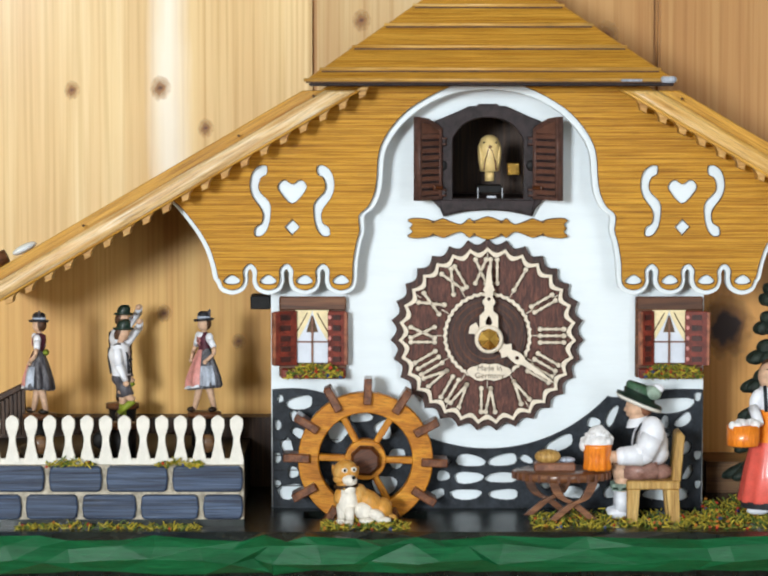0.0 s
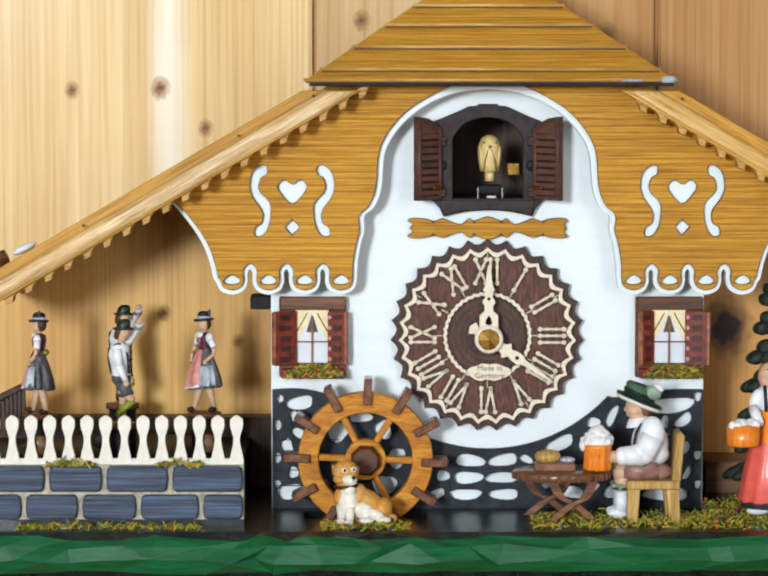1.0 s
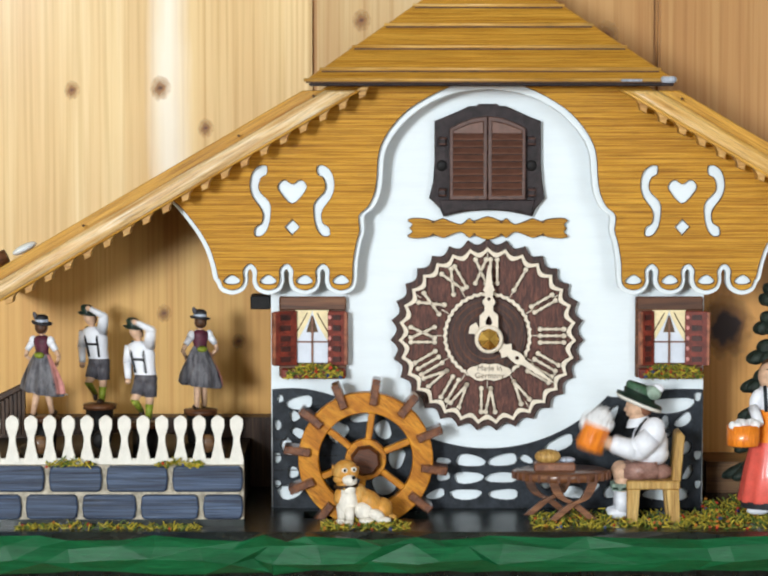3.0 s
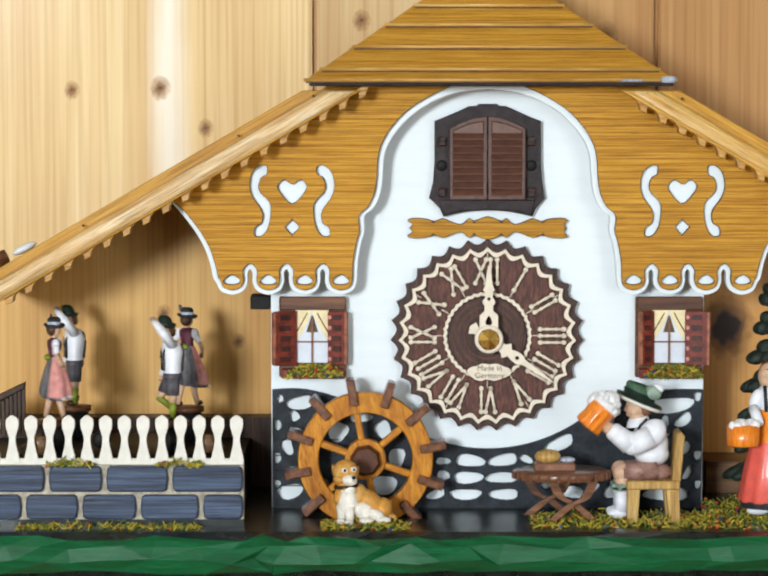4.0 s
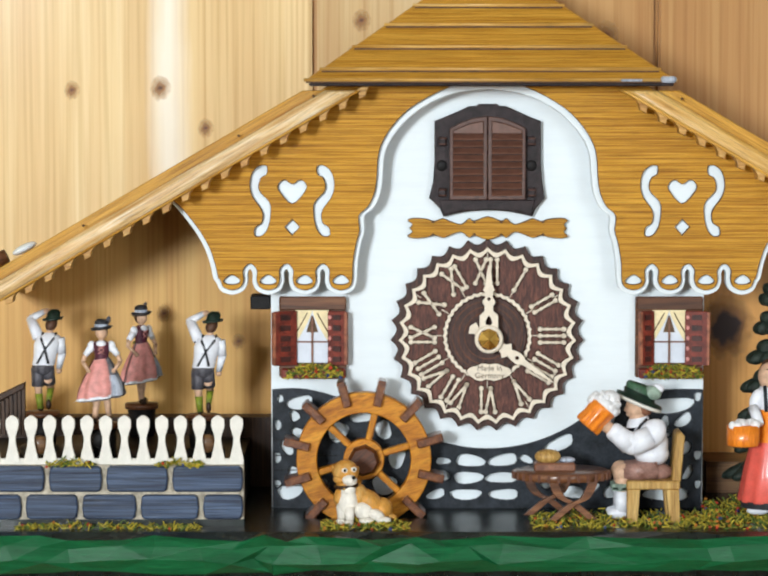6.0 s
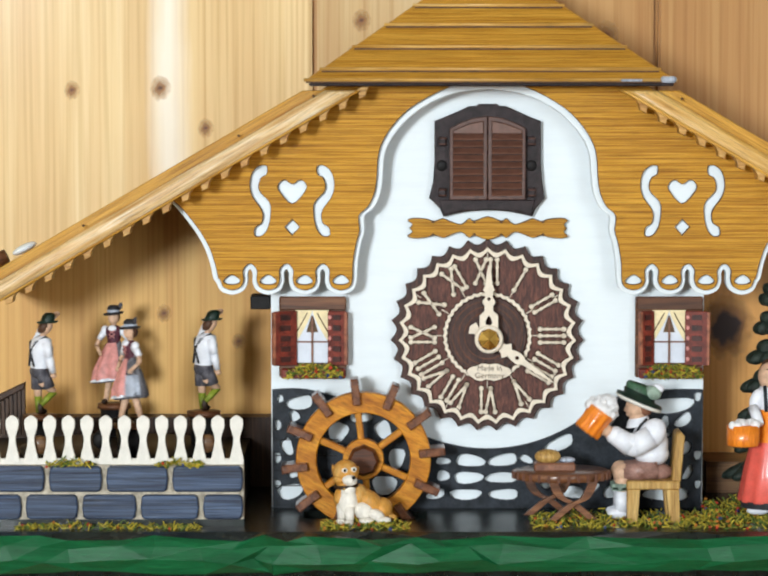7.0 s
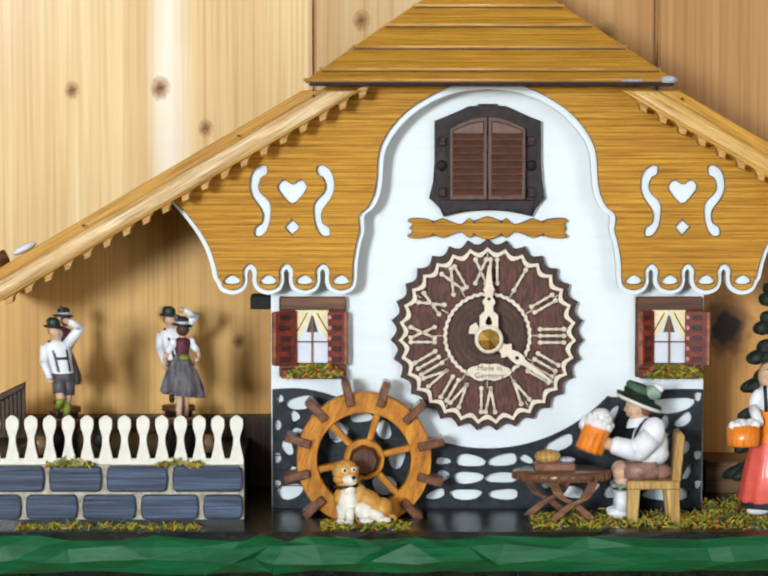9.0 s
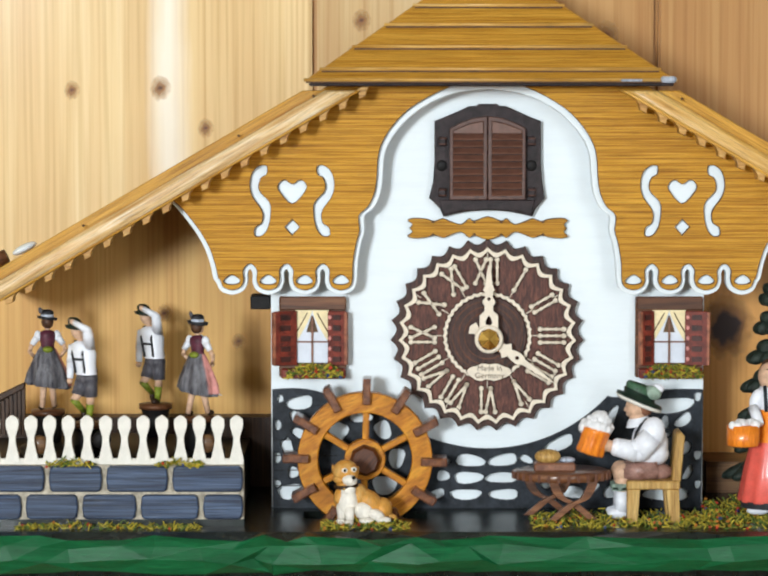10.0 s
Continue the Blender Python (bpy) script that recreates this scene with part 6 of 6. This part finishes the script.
def drinking_arm():
    """Jointed arm with its beer mug; the shoulder is the local origin."""
    m = 0.000242
    arm = empty("jointed_figurine_arm", ARM_AT, "white-sleeved figurine arm that holds a full beer mug", "figurine arm")
    p = lambda px, py, y=0.0: ((px - 1328) * m, y, (884 - py) * m)
    c = Clay()
    c.ball(p(1331, 884), (0.0064, 0.0055, 0.0084), CLOTH_WHITE, seg=18)
    c.limb(p(1332, 890, -0.002), p(1313, 928, -0.003), 0.0060, 0.0056, CLOTH_WHITE).ball(p(1310, 925, -0.003), (0.0066, 0.0054, 0.0056), CLOTH_WHITE, seg=16)
    c.limb(p(1310, 928, -0.003), p(1268, 930, -0.003), 0.0056, 0.0045, CLOTH_WHITE)
    c.ball(p(1268, 930, -0.003), (0.0034, 0.0047, 0.0046), CLOTH_WHITE, seg=12)
    c.limb(p(1268, 931, -0.003), p(1242, 932, -0.003), 0.0032, 0.0028, SKIN).ball(p(1240, 932, -0.003), (0.0040, 0.0036, 0.0038), SKIN, seg=12)
    ob = c.done("sleeve", arm, "white painted sleeve")
    ob.matrix_parent_inverse = Matrix()
    x, _, z = p(1219, 931)
    c = Clay()
    h = 54 * m
    c.lathe((x, -0.003, z - h / 2), [(0.0001, 0), (0.0064, 0), (0.0070, 0.0012), (0.0066, h * 0.4), (0.0070, h * 0.85), (0.0074, h), (0.0001, h)], ORANGE, 40, fold=0.07, folds=10)
    mug = c.done("mug", arm, "amber ribbed beer mug")
    mug.matrix_parent_inverse = Matrix()
    c = Clay()
    rnd = random.Random(4)
    c.ball((x, -0.003, z + h / 2 + 0.0008), (0.0078, 0.0074, 0.0044), FOAM, seg=20)
    c.ball((x - 0.0004, -0.003, z + h / 2 + 0.0046), (0.0046, 0.0046, 0.0044), FOAM, seg=16)
    for k in range(30):
        a, e = rnd.uniform(0, 6.28), rnd.uniform(0.1, 1.4)
        c.ball((x + 0.0070 * math.cos(a) * math.cos(e), -0.003 + 0.0066 * math.sin(a) * math.cos(e), z + h / 2 + 0.0066 * math.sin(e)), rnd.uniform(0.0012, 0.0021), FOAM, seg=10)
    c.ball((x - 0.0072, -0.003, z + h / 2 - 0.001), (0.0020, 0.003, 0.0030), FOAM, seg=10)
    c.ball((x + 0.001, -0.003, z + h / 2 + 0.0068), 0.0026, FOAM, seg=10)
    ob = c.done("foam", arm, "white foam head")
    ob.matrix_parent_inverse = Matrix()
    return arm


ARM = drinking_arm()


def waitress():
    """Woman figurine with a red skirt, orange apron front and a beer mug in the raised hand."""
    m = 0.000243
    ox, oz = (0.1944, 1.4902)
    c = Clay()
    c.lathe((0, 0, 0), [(68 * m, 26 * m), (70 * m, 30 * m), (60 * m, 90 * m), (44 * m, 160 * m), (34 * m, 190 * m)], CLOTH_RED, 44, fold=0.06, folds=11, squash=0.8)
    c.lathe((0, 0, 0), [(66 * m, 14 * m), (68 * m, 28 * m)], CLOTH_DARK, 36, squash=0.8)
    for s in (-1, 1):
        c.limb((s * 16 * m, 0, 4 * m), (s * 14 * m, 0, 30 * m), 10 * m, 11 * m, CLOTH_WHITE)
        c.ball((s * 22 * m - 10 * m, -8 * m, 7 * m), (24 * m, 12 * m, 9 * m), CLOTH_WHITE, seg=12)
    c.lathe((0, 0, 0), [(34 * m, 186 * m), (30 * m, 205 * m), (38 * m, 240 * m), (30 * m, 262 * m), (12 * m, 268 * m)], CLOTH_WHITE, 26, squash=0.8)
    c.lathe((0, -1 * m, 0), [(45 * m, 150 * m), (36 * m, 186 * m), (33 * m, 205 * m), (32 * m, 216 * m)], ORANGE, 18, (180, 360), squash=0.85)
    for s in (-1, 1):
        c.limb((s * 22 * m, -20 * m, 266 * m), (s * 20 * m, -33 * m, 214 * m), 4 * m, 4 * m, NAVY, 6)
    c.ball((-36 * m, -8 * m, 236 * m), (15 * m, 14 * m, 24 * m), CLOTH_WHITE, (0, 20, 0))
    c.limb((-44 * m, -14 * m, 220 * m), (-36 * m, -46 * m, 190 * m), 12 * m, 10 * m, CLOTH_WHITE)
    c.ball((-48 * m, -52 * m, 186 * m), 12 * m, SKIN, seg=10)
    c.ball((-10 * m, -4 * m, 284 * m), (24 * m, 24 * m, 29 * m), SKIN, seg=18).ball((-2 * m, 9 * m, 292 * m), (28 * m, 24 * m, 30 * m), HAIR, seg=16)
    for k in range(3):
        c.limb((-20 * m + k * 8 * m, -24 * m, 300 * m), (-14 * m + k * 8 * m, -25 * m, 300 * m), 1.2 * m, 1.2 * m, HAIR, 6)
    # tray of beer held to the side
    c.lathe((-70 * m, -58 * m, 148 * m), [(0.0001, 0), (31 * m, 0), (33 * m, 4 * m), (34 * m, 42 * m), (0.0001, 42 * m)], ORANGE, 26, fold=0.03, folds=8)
    rnd = random.Random(2)
    for k in range(14):
        c.ball((-70 * m + rnd.uniform(-25, 25) * m, -58 * m + rnd.uniform(-18, 18) * m, 191 * m + rnd.uniform(-2, 3) * m), rnd.uniform(8, 11) * m, FOAM, seg=12)
    ob = c.done("waitress_figurine")
    ob.location = (ox, -0.140, oz)
    tagged(ob, "painted waitress figurine in a red skirt carrying beer", "figurine")


waitress()


def fir_tree():
    """Small dark fir of ragged tiers with drooping tips."""
    t = empty("toy_fir_tree", (0.197, -0.112, BASE_Z), "small dark green toy fir tree of ragged tiers", "tree")
    c = Clay().limb((0, 0, 0), (0, 0, 0.108), 0.0022, 0.0006, SHOE)
    c.done("trunk", t).matrix_parent_inverse = Matrix()
    rnd = random.Random(11)
    c = Clay()
    for k in range(7):
        z = 0.020 + k * 0.0145
        r = 0.0230 * (1 - k / 8.5)
        n = 9
        for i in range(n):
            a = 6.283 * (i + rnd.random() * 0.5) / n
            l = r * rnd.uniform(0.85, 1.1)
            c.ball((0.62 * l * math.cos(a), 0.62 * l * math.sin(a), z + 0.0010), (0.48 * l, 0.0042, 0.0034), TREE_GREEN, (0, 22, math.degrees(a)), 10)
            c.ball((0.35 * l * math.cos(a + 0.3), 0.35 * l * math.sin(a + 0.3), z + 0.0060), (0.36 * l, 0.0040, 0.0036), TREE_GREEN, (0, 30, math.degrees(a + 0.3)), 8)
    c.done("crown", t).matrix_parent_inverse = Matrix()


fir_tree()

# ---------------------------------------------------------------- what moves
HUB = (-0.1340, -0.1, 1.5340)
REACH = 0.0420


def dancer_rows(place, front_at):
    """place: degrees on the turntable at rest, seen from above; front_at: a time at which the figurine faces the room."""
    rows = []
    times = [0.0, 1.0, 2.13] + [2.25 + 0.155 * k for k in range(51)]
    for t in times:
        if t > 10.0:
            t = 10.0
        s = max(t, 2.16)
        a = radians(place + 19.85 * (s - 2.16))
        yaw = 360 * (s - front_at) / 1.175
        rows.append((t, pose(HUB[0] + REACH * math.cos(a), HUB[1] + REACH * math.sin(a), HUB[2], 0, 0, yaw)))
    return rows


def motions():
    walk(BOY, dancer_rows(-85, 1.89))
    walk(BOY_2, dancer_rows(95, 1.89))
    walk(GIRL, dancer_rows(5, 2.33))
    walk(GIRL_2, dancer_rows(185, 2.47))
    turns = [(0.0, 2), (2.1, 2), (2.3, 8), (2.5, 16.5), (2.7, 25), (3.2, 46), (3.8, 70), (4.0, 79), (4.2, 88), (4.4, 97), (4.6, 104.5), (4.8, 113), (5.0, 121), (5.2, 130), (5.4, 138.5), (5.7, 151.5), (6.2, 171), (6.8, 195), (7.0, 203.5), (7.2, 212), (7.5, 224.5), (7.7, 234), (8.0, 246), (8.2, 254), (8.5, 266.5), (8.7, 274.5), (9.0, 286.5), (9.2, 296), (9.5, 309), (9.8, 322), (10.0, 331.5)]
    # the rim runs a little out of true on its axle
    sway = lambda a: 0.0006 * (math.cos(radians(a - 40)) - 1)
    walk(WHEEL, [(t, pose(WHEEL_AT[0] + sway(a), WHEEL_AT[1], WHEEL_AT[2], 0, a, 0)) for t, a in turns])
    lifts = [(0.0, 0), (2.1, 0), (2.3, 5), (2.5, 20), (2.7, 38), (2.85, 42), (3.0, 20), (3.1, 3), (3.3, 2), (3.5, 12), (3.8, 33), (4.0, 41), (4.1, 5), (4.2, 4), (4.4, 6), (4.6, 14), (4.8, 33), (5.0, 42), (5.1, 25), (5.2, 1), (5.4, 0), (5.6, 8), (5.8, 22), (5.95, 37), (6.08, 42), (6.2, 20), (6.3, 3), (6.5, 2), (6.8, 18), (7.0, 36), (7.12, 42), (7.3, 26), (7.4, 8), (7.5, 2), (7.7, 8), (7.9, 20), (8.1, 36), (8.3, 42), (8.4, 22), (8.5, 2), (8.7, 0), (8.9, 10), (9.1, 28), (9.3, 42), (9.4, 25), (9.5, 0), (9.7, 0), (9.9, 10), (10.0, 16)]
    walk(ARM, [(t, pose(*ARM_AT, 0, a, 0)) for t, a in lifts])
    for door, s, at in DOORS:
        swing = [(0.0, 128), (2.2, 126), (2.3, 99), (2.4, 72), (2.5, 40 if s < 0 else 47), (2.6, 17 if s < 0 else 22), (2.68, 0), (10.0, 0)]
        # the leaf turns on a pin that stands a little outside its edge
        q = 0.0022
        walk(door, [(t, pose(at[0] + s * q * (1 - math.cos(radians(a))), at[1] - q * math.sin(radians(a)), at[2], 0, 0, s * a)) for t, a in swing])


motions()
